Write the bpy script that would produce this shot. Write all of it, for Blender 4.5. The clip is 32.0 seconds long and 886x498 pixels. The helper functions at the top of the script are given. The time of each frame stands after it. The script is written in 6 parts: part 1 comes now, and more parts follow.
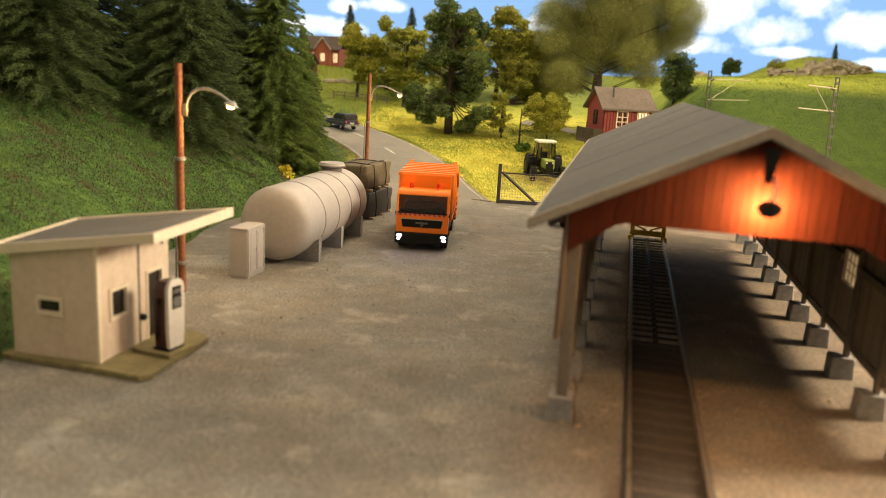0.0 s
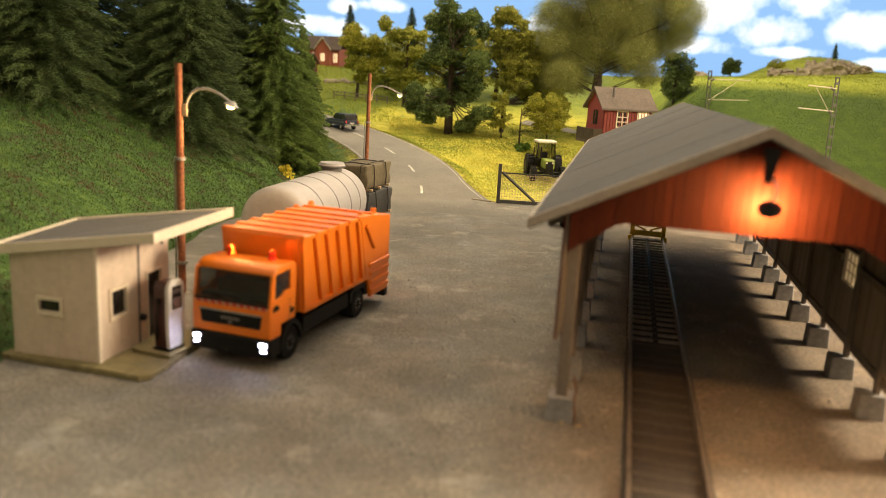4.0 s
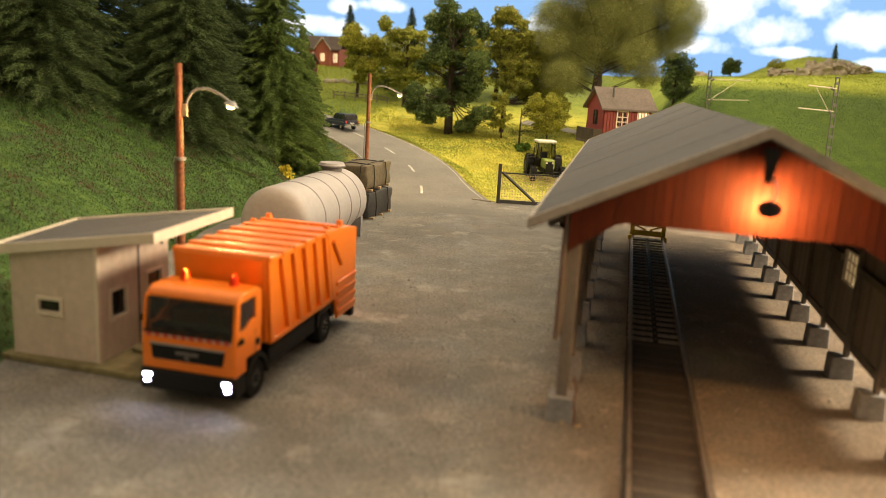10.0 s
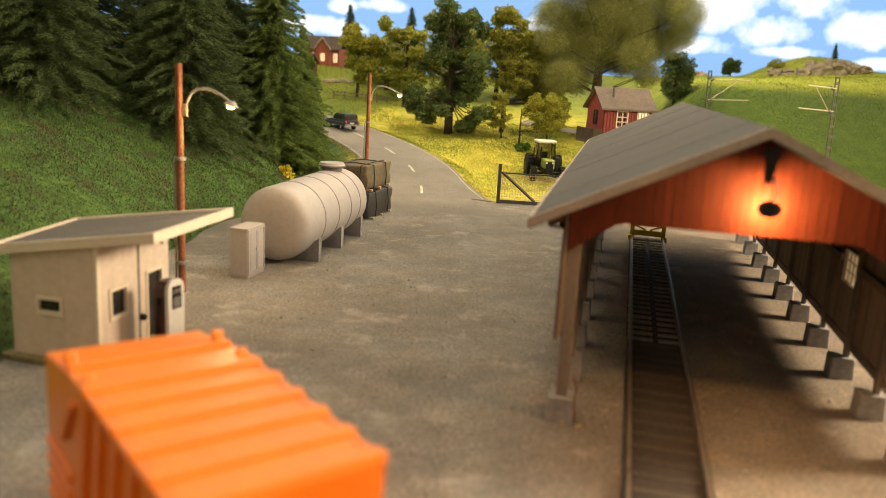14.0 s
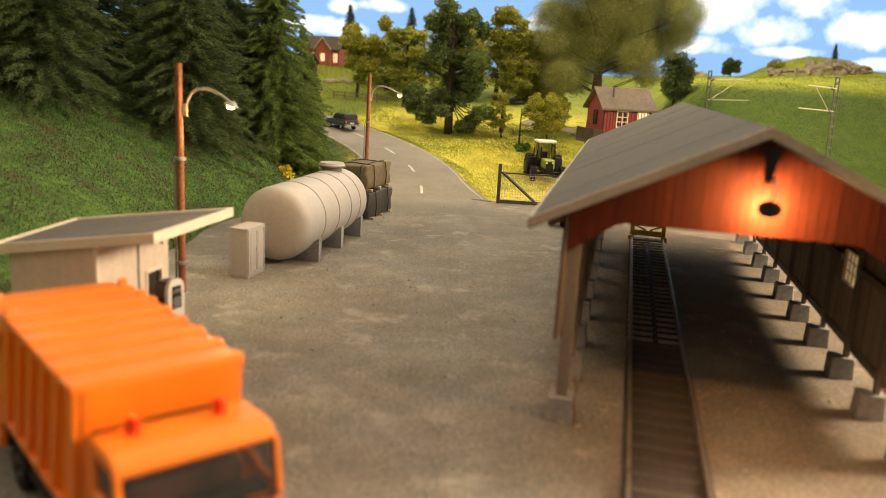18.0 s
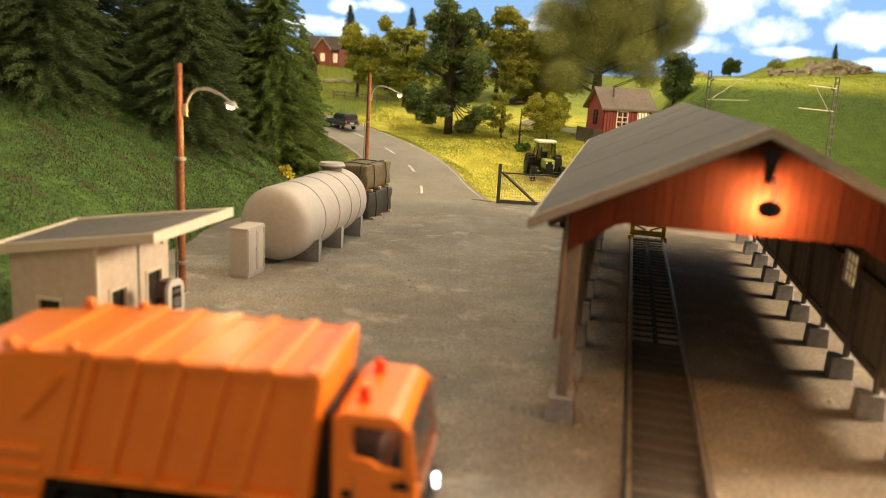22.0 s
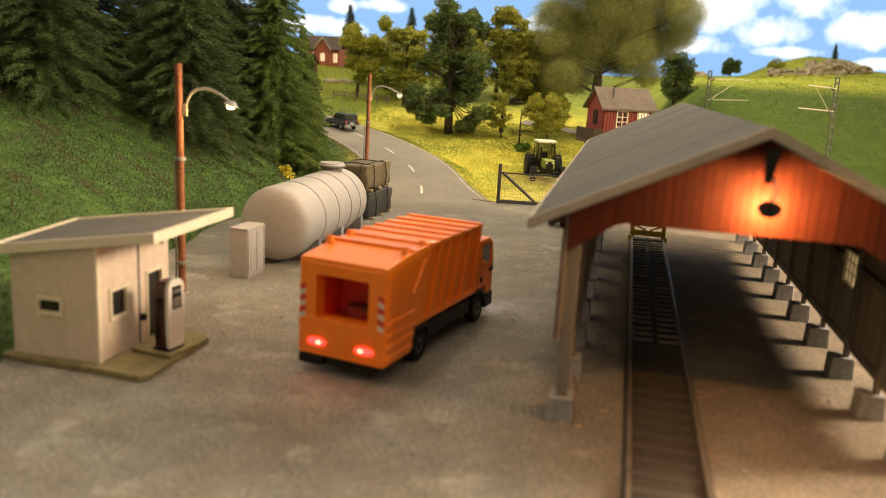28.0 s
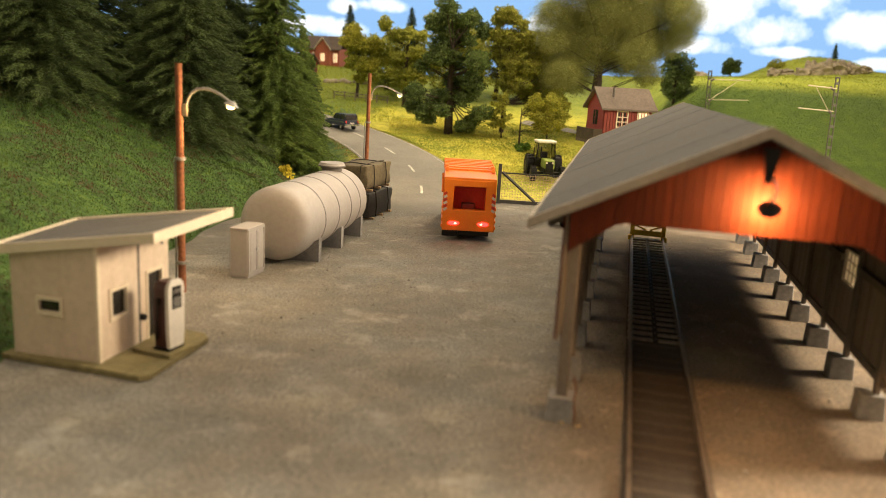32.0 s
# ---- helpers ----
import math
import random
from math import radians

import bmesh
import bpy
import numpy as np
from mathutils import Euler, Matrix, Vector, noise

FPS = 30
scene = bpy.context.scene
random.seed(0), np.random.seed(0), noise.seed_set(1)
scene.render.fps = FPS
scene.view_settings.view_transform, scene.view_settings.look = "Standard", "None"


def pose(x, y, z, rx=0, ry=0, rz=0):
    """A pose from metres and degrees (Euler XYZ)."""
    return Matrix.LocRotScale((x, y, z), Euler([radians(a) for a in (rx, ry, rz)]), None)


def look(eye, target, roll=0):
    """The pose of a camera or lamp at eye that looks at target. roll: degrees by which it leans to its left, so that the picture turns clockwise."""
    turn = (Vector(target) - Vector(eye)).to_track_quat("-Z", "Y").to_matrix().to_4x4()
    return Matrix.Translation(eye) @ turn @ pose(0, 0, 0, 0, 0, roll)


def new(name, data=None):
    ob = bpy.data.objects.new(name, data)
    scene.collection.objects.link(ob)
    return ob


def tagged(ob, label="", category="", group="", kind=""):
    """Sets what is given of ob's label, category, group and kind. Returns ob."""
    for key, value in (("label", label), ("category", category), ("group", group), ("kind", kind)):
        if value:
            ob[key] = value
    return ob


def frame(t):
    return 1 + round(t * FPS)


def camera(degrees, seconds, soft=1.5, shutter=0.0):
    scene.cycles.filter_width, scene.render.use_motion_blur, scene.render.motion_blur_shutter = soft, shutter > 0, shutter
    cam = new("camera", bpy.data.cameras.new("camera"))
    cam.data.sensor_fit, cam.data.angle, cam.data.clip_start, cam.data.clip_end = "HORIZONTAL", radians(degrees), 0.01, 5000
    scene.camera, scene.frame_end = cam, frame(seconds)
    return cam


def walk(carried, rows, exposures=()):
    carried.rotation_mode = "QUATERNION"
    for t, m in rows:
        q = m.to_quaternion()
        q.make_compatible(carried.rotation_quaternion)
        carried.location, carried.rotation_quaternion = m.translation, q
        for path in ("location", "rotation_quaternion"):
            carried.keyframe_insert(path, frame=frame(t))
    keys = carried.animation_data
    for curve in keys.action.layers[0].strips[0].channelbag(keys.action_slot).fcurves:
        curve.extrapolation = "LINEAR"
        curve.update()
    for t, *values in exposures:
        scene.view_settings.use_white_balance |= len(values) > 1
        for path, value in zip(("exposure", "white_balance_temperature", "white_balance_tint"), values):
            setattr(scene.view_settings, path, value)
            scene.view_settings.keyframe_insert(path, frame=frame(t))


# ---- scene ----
# A model railway yard in 1:87. All sizes below are prototype metres; S brings them to model size.
S = 1 / 87.0
V3 = Vector

cam = camera(58.14, 32.0, soft=0.65, shutter=0.5)
EYE = (0.0, 0.0, 7.677)
PITCH = 12.246
VIEW = look([c * S for c in EYE],
            (0.0, math.cos(radians(PITCH)) * S, (EYE[2] - math.sin(radians(PITCH))) * S), 3.29)
walk(cam, [(0, VIEW), (32, VIEW)], exposures=[(0, 0.28), (32, 0.28)])
cam.data.dof.use_dof = True
cam.data.dof.focus_distance = 43 * S
cam.data.dof.aperture_fstop = 16.0

# ---- light: a soft lit room, one large lamp to the side, and the lamps of the model ----
world = bpy.data.worlds.new("room_light")
scene.world = world
world.use_nodes = True
wn, wl = world.node_tree.nodes, world.node_tree.links
w_bg = wn["Background"]
w_tc, w_sep, w_ramp = wn.new("ShaderNodeTexCoord"), wn.new("ShaderNodeSeparateXYZ"), wn.new("ShaderNodeValToRGB")
w_ramp.color_ramp.elements[0].position, w_ramp.color_ramp.elements[0].color = 0.40, (0.20, 0.15, 0.10, 1)
w_ramp.color_ramp.elements[1].position, w_ramp.color_ramp.elements[1].color = 0.95, (1.0, 0.79, 0.53, 1)
w_map = wn.new("ShaderNodeMapRange")
w_map.inputs["From Min"].default_value, w_map.inputs["From Max"].default_value = -1, 1
wl.new(w_tc.outputs["Generated"], w_sep.inputs[0])
# brightest overhead, dimmer on the viewer's side of the room
w_side, w_sum = wn.new("ShaderNodeMath"), wn.new("ShaderNodeMath")
w_side.operation, w_sum.operation = "MULTIPLY", "ADD"
w_side.inputs[1].default_value = 0.35
wl.new(w_sep.outputs["Y"], w_side.inputs[0]), wl.new(w_side.outputs[0], w_sum.inputs[0])
wl.new(w_sep.outputs["Z"], w_sum.inputs[1])
wl.new(w_sum.outputs[0], w_map.inputs["Value"])
wl.new(w_map.outputs[0], w_ramp.inputs[0])
wl.new(w_ramp.outputs[0], w_bg.inputs[0])
w_bg.inputs[1].default_value = 0.92

# the lamp beside the layout, near the shed's long side
room_lamp = new("room_lamp", bpy.data.lights.new("room_lamp", "AREA"))
room_lamp.data.shape, room_lamp.data.size = "DISK", 15 * S
room_lamp.data.energy, room_lamp.data.color = 7.0, (1.0, 0.80, 0.53)
room_lamp.matrix_basis = look((50 * S, 22.5 * S, 24.5 * S), (-10 * S, 10 * S, 0))

# the strip light over the back of the layout
strip = new("layout_strip_light", bpy.data.lights.new("layout_strip_light", "AREA"))
strip.data.shape, strip.data.size, strip.data.size_y = "RECTANGLE", 36 * S, 5 * S
strip.data.energy, strip.data.color = 2.9, (1.0, 0.81, 0.52)
strip.matrix_basis = look((14 * S, 77 * S, 44 * S), (10 * S, 79 * S, 0))


# a ceiling lamp of the room, beyond the far corner
corner = new("ceiling_lamp", bpy.data.lights.new("ceiling_lamp", "AREA"))
corner.data.shape, corner.data.size = "DISK", 6 * S
corner.data.energy, corner.data.color = 1.9, (1.0, 0.79, 0.46)
corner.matrix_basis = look((-44 * S, 80 * S, 41 * S), (-4 * S, 25 * S, 0))


def small_lamp(name, place, watts, color, radius=0.12):
    ob = new(name, bpy.data.lights.new(name, "POINT"))
    ob.data.energy, ob.data.color, ob.data.shadow_soft_size = watts * S * S, color, radius * S
    ob.location = [c * S for c in place]
    return ob


# ---- materials ----
def nodes_of(name):
    m = bpy.data.materials.new(name)
    m.use_nodes = True
    return m, m.node_tree.nodes, m.node_tree.links, m.node_tree.nodes["Principled BSDF"]


def mottled(name, dark, light, grain=6.0, stain=0.5, rough=0.8, metal=0.0, bump=0.25, mix=0.5, stretch=(1, 1, 1),
            third=None, vary=0.0, island=0.0, coat=0.0, lo=0.36, hi=0.64):
    """A surface with grain and larger stains; grain and stain are repeats a prototype metre."""
    m, n, l, p = nodes_of(name)
    tc, mp = n.new("ShaderNodeTexCoord"), n.new("ShaderNodeMapping")
    mp.inputs["Scale"].default_value = [c / S for c in stretch]
    l.new(tc.outputs["Object"], mp.inputs[0])
    fine, big = n.new("ShaderNodeTexNoise"), n.new("ShaderNodeTexNoise")
    for node, sc, det in ((fine, grain, 6), (big, stain, 5)):
        node.inputs["Scale"].default_value, node.inputs["Detail"].default_value = sc, det
        node.inputs["Roughness"].default_value = 0.65
        l.new(mp.outputs[0], node.inputs["Vector"])
    blend = n.new("ShaderNodeMix")
    blend.inputs[0].default_value = mix
    l.new(fine.outputs["Fac"], blend.inputs[2]), l.new(big.outputs["Fac"], blend.inputs[3])
    ramp = n.new("ShaderNodeValToRGB")
    e = ramp.color_ramp.elements
    e[0].position, e[0].color = lo, (*dark, 1)
    e[1].position, e[1].color = hi, (*light, 1)
    if third:
        x = e.new(0.5)
        x.color = (*third, 1)
    l.new(blend.outputs[0], ramp.inputs[0])
    out = ramp.outputs[0]
    if vary or island:
        hsv, mul, add = n.new("ShaderNodeHueSaturation"), n.new("ShaderNodeMath"), n.new("ShaderNodeMath")
        mul.operation, add.operation = "MULTIPLY", "ADD"
        src = n.new("ShaderNodeObjectInfo").outputs["Random"] if vary else n.new("ShaderNodeNewGeometry").outputs["Random Per Island"]
        l.new(src, mul.inputs[0])
        amount = vary or island
        mul.inputs[1].default_value, add.inputs[1].default_value = 2 * amount, 1 - amount
        l.new(mul.outputs[0], add.inputs[0]), l.new(add.outputs[0], hsv.inputs["Value"]), l.new(out, hsv.inputs["Color"])
        out = hsv.outputs[0]
    l.new(out, p.inputs["Base Color"])
    p.inputs["Metallic"].default_value = metal
    rr = n.new("ShaderNodeMapRange")
    rr.inputs["To Min"].default_value, rr.inputs["To Max"].default_value = max(0.02, rough - 0.12), min(1, rough + 0.12)
    l.new(big.outputs["Fac"], rr.inputs[0]), l.new(rr.outputs[0], p.inputs["Roughness"])
    if coat:
        p.inputs["Coat Weight"].default_value, p.inputs["Coat Roughness"].default_value = coat, 0.15
    if bump:
        b = n.new("ShaderNodeBump")
        b.inputs["Strength"].default_value, b.inputs["Distance"].default_value = bump, 0.03 * S
        l.new(fine.outputs["Fac"], b.inputs["Height"]), l.new(b.outputs[0], p.inputs["Normal"])
    return m


def yard_surface():
    """Worn asphalt: fine grit, soft dark stains, sparse pale dusty scuffs."""
    m, n, l, p = nodes_of("yard_surface")
    tc, mp = n.new("ShaderNodeTexCoord"), n.new("ShaderNodeMapping")
    mp.inputs["Scale"].default_value = (1 / S, 1 / S, 1 / S)
    l.new(tc.outputs["Object"], mp.inputs[0])

    def tex(scale, detail, rough, stretch=None):
        t = n.new("ShaderNodeTexNoise")
        t.inputs["Scale"].default_value, t.inputs["Detail"].default_value, t.inputs["Roughness"].default_value = scale, detail, rough
        l.new(mp.outputs[0], t.inputs["Vector"])
        return t.outputs["Fac"]

    def ramp(src, stops):
        r = n.new("ShaderNodeValToRGB")
        e = r.color_ramp.elements
        e[0].position, e[0].color = stops[0][0], (*stops[0][1], 1)
        e[1].position, e[1].color = stops[1][0], (*stops[1][1], 1)
        l.new(src, r.inputs[0])
        return r.outputs[0]

    def mix(kind, fac, a, b):
        x = n.new("ShaderNodeMix")
        x.data_type, x.blend_type = "RGBA", kind
        if isinstance(fac, float):
            x.inputs[0].default_value = fac
        else:
            l.new(fac, x.inputs[0])
        l.new(a, x.inputs[6]), l.new(b, x.inputs[7])
        return x.outputs[2]

    grit = tex(11.0, 7, 0.75)
    base = ramp(tex(0.22, 6, 0.6), [(0.36, (0.170, 0.161, 0.147)), (0.66, (0.245, 0.236, 0.218))])
    fine = ramp(grit, [(0.30, (0.26, 0.26, 0.26)), (0.70, (1.72, 1.70, 1.67))])
    c = mix("MULTIPLY", 1.0, base, fine)
    patch = ramp(tex(0.55, 7, 0.68), [(0.56, (0, 0, 0)), (0.68, (0.85, 0.85, 0.85))])
    pale = ramp(grit, [(0.3, (0.27, 0.255, 0.23)), (0.7, (0.44, 0.425, 0.39))])
    c = mix("MIX", patch, c, pale)
    c = mix("MULTIPLY", 1.0, c, ramp(tex(1.0, 8, 0.72), [(0.36, (0.86, 0.85, 0.83)), (0.66, (1.13, 1.13, 1.12))]))
    c = mix("MULTIPLY", 1.0, c, ramp(tex(0.42, 5, 0.6), [(0.40, (1.02, 0.99, 0.95)), (0.62, (0.97, 1.0, 1.04))]))
    spots = ramp(tex(1.5, 4, 0.6), [(0.24, (0.62, 0.60, 0.57)), (0.36, (1, 1, 1))])
    c = mix("MULTIPLY", 1.0, c, spots)
    # the yard's colour turns browner across the shed's floor
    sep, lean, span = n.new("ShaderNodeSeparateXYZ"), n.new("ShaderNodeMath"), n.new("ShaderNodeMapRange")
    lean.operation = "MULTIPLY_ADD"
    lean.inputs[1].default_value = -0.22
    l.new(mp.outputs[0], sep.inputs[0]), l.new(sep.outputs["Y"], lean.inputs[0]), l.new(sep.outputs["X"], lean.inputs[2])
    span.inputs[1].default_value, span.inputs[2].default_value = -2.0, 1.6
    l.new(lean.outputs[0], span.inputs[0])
    shed_brown = n.new("ShaderNodeRGB")
    shed_brown.outputs[0].default_value = (1.0, 0.83, 0.69, 1)
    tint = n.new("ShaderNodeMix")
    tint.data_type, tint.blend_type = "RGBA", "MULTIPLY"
    l.new(span.outputs[0], tint.inputs[0]), l.new(c, tint.inputs[6]), l.new(shed_brown.outputs[0], tint.inputs[7])
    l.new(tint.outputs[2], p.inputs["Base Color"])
    p.inputs["Roughness"].default_value = 0.9
    b = n.new("ShaderNodeBump")
    b.inputs["Strength"].default_value, b.inputs["Distance"].default_value = 0.7, 0.035 * S
    l.new(grit, b.inputs["Height"]), l.new(b.outputs[0], p.inputs["Normal"])
    return m


def stained_wall():
    """Cream plaster with rusty run-off streaks and grimy blotches."""
    m = mottled("cream_render", (0.52, 0.42, 0.335), (0.68, 0.565, 0.46), 4, 0.45, 0.85, 0, 0.12)
    n, l = m.node_tree.nodes, m.node_tree.links
    p = n["Principled BSDF"]
    old = p.inputs["Base Color"].links[0].from_socket
    tc = n.new("ShaderNodeTexCoord")
    fac = None
    for scale, sc, lo, hi in (((1 / S, 1 / S, .16 / S), 2.6, .54, .74), ((1 / S, 1 / S, 1 / S), .9, .56, .72)):
        mp, t, r = n.new("ShaderNodeMapping"), n.new("ShaderNodeTexNoise"), n.new("ShaderNodeMapRange")
        mp.inputs["Scale"].default_value = scale
        t.inputs["Scale"].default_value, t.inputs["Detail"].default_value = sc, 6
        r.inputs[1].default_value, r.inputs[2].default_value, r.inputs[4].default_value = lo, hi, (.22 if scale[2] != scale[0] else .42)
        l.new(tc.outputs["Object"], mp.inputs[0]), l.new(mp.outputs[0], t.inputs["Vector"]), l.new(t.outputs["Fac"], r.inputs[0])
        x = n.new("ShaderNodeMix")
        x.data_type = "RGBA"
        x.inputs[7].default_value = (0.33, 0.20, 0.11, 1) if fac is None else (0.40, 0.31, 0.22, 1)
        l.new(r.outputs[0], x.inputs[0]), l.new(old, x.inputs[6])
        old = fac = x.outputs[2]
    l.new(old, p.inputs["Base Color"])
    return m


def glowing(name, color, strength):
    m, n, l, p = nodes_of(name)
    p.inputs["Base Color"].default_value = (*color, 1)
    p.inputs["Emission Color"].default_value, p.inputs["Emission Strength"].default_value = (*color, 1), strength
    return m


def clear(name, color, rough=0.05, alpha=0.35):
    m, n, l, p = nodes_of(name)
    p.inputs["Base Color"].default_value, p.inputs["Roughness"].default_value = (*color, 1), rough
    p.inputs["Transmission Weight"].default_value, p.inputs["IOR"].default_value = alpha, 1.2
    return m


ORANGE = mottled("orange_plastic", (0.80, 0.180, 0.008), (0.88, 0.225, 0.011), 8, 0.7, 0.34, 0, 0.03)
ORANGE.node_tree.nodes["Principled BSDF"].inputs["Specular IOR Level"].default_value = 0.6
BLACK = mottled("black_plastic", (0.003, 0.003, 0.0035), (0.010, 0.0095, 0.009), 8, 1, 0.5, 0, 0.1)
TYRE = mottled("tyre_rubber", (0.004, 0.004, 0.004), (0.013, 0.0125, 0.012), 12, 2, 0.75, 0, 0.2)
RIM = mottled("dark_rim", (0.006, 0.006, 0.006), (0.015, 0.015, 0.015), 12, 2, 0.5, 0.3, 0.1)
for m_ in (BLACK, TYRE, RIM):
    m_.node_tree.nodes["Principled BSDF"].inputs["Specular IOR Level"].default_value = 0.22
CAB_GLASS = clear("cab_glass", (0.40, 0.40, 0.40), 0.04, 0.97)
INTERIOR = mottled("cab_interior", (0.05, 0.018, 0.013), (0.12, 0.035, 0.025), 8, 1, 0.6)
FROSTED = clear("dusty_pane", (0.85, 0.78, 0.62), 0.6, 0.9)
BEACON = clear("beacon_dome", (1.0, 0.22, 0.05), 0.08, 0.85)
BEACON_RED = mottled("beacon_red", (0.80, 0.045, 0.012), (0.88, 0.07, 0.018), 8, 1, 0.4, 0, 0)
BEACON_GLOW = glowing("beacon_lens", (1.0, 0.52, 0.08), 40)
HEADLIGHT = glowing("white_headlight", (0.74, 0.74, 1.0), 90)
TAILLIGHT = glowing("red_tail_light", (1.0, 0.010, 0.008), 13)
TAILCORE = glowing("bright_tail_bulb", (1.0, 0.34, 0.16), 5)
HOPPER_GLOW = glowing("hopper_red_glow", (1.0, 0.012, 0.008), 2.5)
STRIPE_R = mottled("red_stripe", (0.45, 0.02, 0.02), (0.55, 0.04, 0.03), 8, 1, 0.5, 0, 0)
STRIPE_W = mottled("white_stripe", (0.52, 0.46, 0.42), (0.64, 0.58, 0.53), 8, 1, 0.5, 0, 0)
BAND = mottled("pale_band", (0.50, 0.26, 0.18), (0.62, 0.36, 0.26), 8, 1, 0.5, 0, 0)
SILVER = mottled("dull_silver", (0.35, 0.35, 0.35), (0.5, 0.5, 0.5), 8, 1, 0.35, 0.8, 0.05)
RED_IN = mottled("hopper_red", (0.42, 0.03, 0.012), (0.55, 0.05, 0.016), 8, 1, 0.5)

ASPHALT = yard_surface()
ROAD = mottled("road_asphalt", (0.145, 0.136, 0.12), (0.24, 0.225, 0.20), 7, 0.25, 0.9, 0, 0.4)
ROADWHITE = mottled("road_paint", (0.30, 0.285, 0.25), (0.70, 0.68, 0.62), 9, 1.5, 0.7)
CONCRETE = mottled("footing_concrete", (0.19, 0.19, 0.20), (0.34, 0.33, 0.33), 6, 0.8, 0.9, 0, 0.4, vary=0.08)
GREYWOOD = mottled("grey_timber", (0.13, 0.105, 0.085), (0.25, 0.21, 0.175), 10, 1.0, 0.85, 0, 0.4, 0.4, (4, 4, 0.6), vary=0.10)
DARKWOOD = mottled("dark_timber", (0.045, 0.036, 0.030), (0.10, 0.082, 0.066), 10, 1.0, 0.85, 0, 0.4, 0.4, (4, 4, 0.6), vary=0.12)
INNERWOOD = mottled("inner_boards", (0.20, 0.16, 0.125), (0.38, 0.31, 0.25), 9, 0.8, 0.85, 0, 0.4, 0.45, (4, 4, 0.6), vary=0.15)
REDWOOD = mottled("red_board", (0.062, 0.0105, 0.0035), (0.108, 0.020, 0.006), 9, 1.0, 0.65, 0, 0.35, 0.45, (5, 5, 0.5), vary=0.12)
REDWOOD.node_tree.nodes["Principled BSDF"].inputs["Specular IOR Level"].default_value = 0.2
DARKRED = mottled("hut_red_board", (0.16, 0.020, 0.015), (0.25, 0.036, 0.025), 9, 1.0, 0.7, 0, 0.35, 0.45, (5, 5, 0.5), vary=0.1)
FELT = mottled("roof_felt", (0.040, 0.040, 0.040), (0.145, 0.142, 0.136), 24, 0.35, 0.9, 0, 0.5, 0.35, lo=0.30, hi=0.70)
BARGE = mottled("barge_board", (0.26, 0.225, 0.185), (0.40, 0.355, 0.30), 9, 1.0, 0.8, 0, 0.3, vary=0.04)
RENDER_WALL = stained_wall()
CREAM = mottled("cream_paint", (0.62, 0.53, 0.41), (0.74, 0.65, 0.52), 6, 0.6, 0.6, 0, 0.1)
OLIVE = mottled("olive_plinth", (0.12, 0.10, 0.045), (0.25, 0.215, 0.105), 6, 0.6, 0.85, 0, 0.3)
DARKGLASS = mottled("dark_window", (0.012, 0.011, 0.010), (0.035, 0.03, 0.027), 3, 1, 0.15, 0, 0)
MAROON = mottled("maroon_enamel", (0.030, 0.004, 0.005), (0.055, 0.008, 0.009), 6, 1, 0.35, 0, 0.03)
PUMPWHITE = mottled("pump_white", (0.58, 0.55, 0.52), (0.72, 0.69, 0.65), 6, 1, 0.4, 0, 0.03)
TANKGREY = mottled("tank_grey", (0.325, 0.302, 0.290), (0.395, 0.370, 0.358), 5, 0.35, 0.62, 0, 0.12)
SEAM = mottled("seam_grey", (0.10, 0.09, 0.085), (0.15, 0.135, 0.125), 5, 0.5, 0.8, 0, 0.1)
RUST = mottled("rusty_steel", (0.10, 0.030, 0.012), (0.33, 0.125, 0.052), 9, 1.6, 0.85, 0, 0.4, 0.4)
GALV = mottled("dull_galvanised", (0.20, 0.19, 0.17), (0.36, 0.35, 0.32), 8, 1, 0.5, 0.5, 0.1)
LAMPGLOW = glowing("warm_lamp_glass", (1.0, 0.66, 0.28), 3.4)
RAIL = mottled("rail_steel", (0.085, 0.058, 0.042), (0.26, 0.21, 0.17), 8, 1, 0.5, 0.4, 0.15)
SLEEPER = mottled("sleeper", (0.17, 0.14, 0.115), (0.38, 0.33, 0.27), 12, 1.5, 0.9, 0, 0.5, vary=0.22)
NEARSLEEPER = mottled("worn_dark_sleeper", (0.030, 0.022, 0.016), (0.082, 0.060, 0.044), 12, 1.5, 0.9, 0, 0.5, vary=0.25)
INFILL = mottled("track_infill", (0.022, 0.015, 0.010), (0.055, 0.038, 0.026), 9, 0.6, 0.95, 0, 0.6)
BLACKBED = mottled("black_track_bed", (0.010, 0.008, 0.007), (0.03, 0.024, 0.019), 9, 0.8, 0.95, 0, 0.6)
YELLOW = mottled("buffer_yellow", (0.55, 0.38, 0.02), (0.75, 0.55, 0.04), 9, 1.2, 0.6, 0, 0.15)
TARP_OLIVE = mottled("olive_tarpaulin", (0.075, 0.058, 0.030), (0.16, 0.125, 0.07), 6, 0.9, 0.8, 0, 0.4)
TARP_BLACK = mottled("black_tarpaulin", (0.022, 0.021, 0.021), (0.06, 0.057, 0.055), 6, 0.9, 0.6, 0, 0.4)
PALEWOOD = mottled("pale_wood", (0.42, 0.30, 0.17), (0.60, 0.46, 0.28), 10, 1, 0.8, 0, 0.3)
ROPE = mottled("dark_rope", (0.02, 0.016, 0.012), (0.05, 0.04, 0.03), 20, 3, 0.9)
GATE = mottled("gate_steel", (0.030, 0.028, 0.027), (0.065, 0.06, 0.056), 9, 1.5, 0.6, 0.3, 0.15)
BARK = mottled("bark", (0.025, 0.018, 0.012), (0.075, 0.055, 0.036), 10, 1.5, 0.95, 0, 0.6)
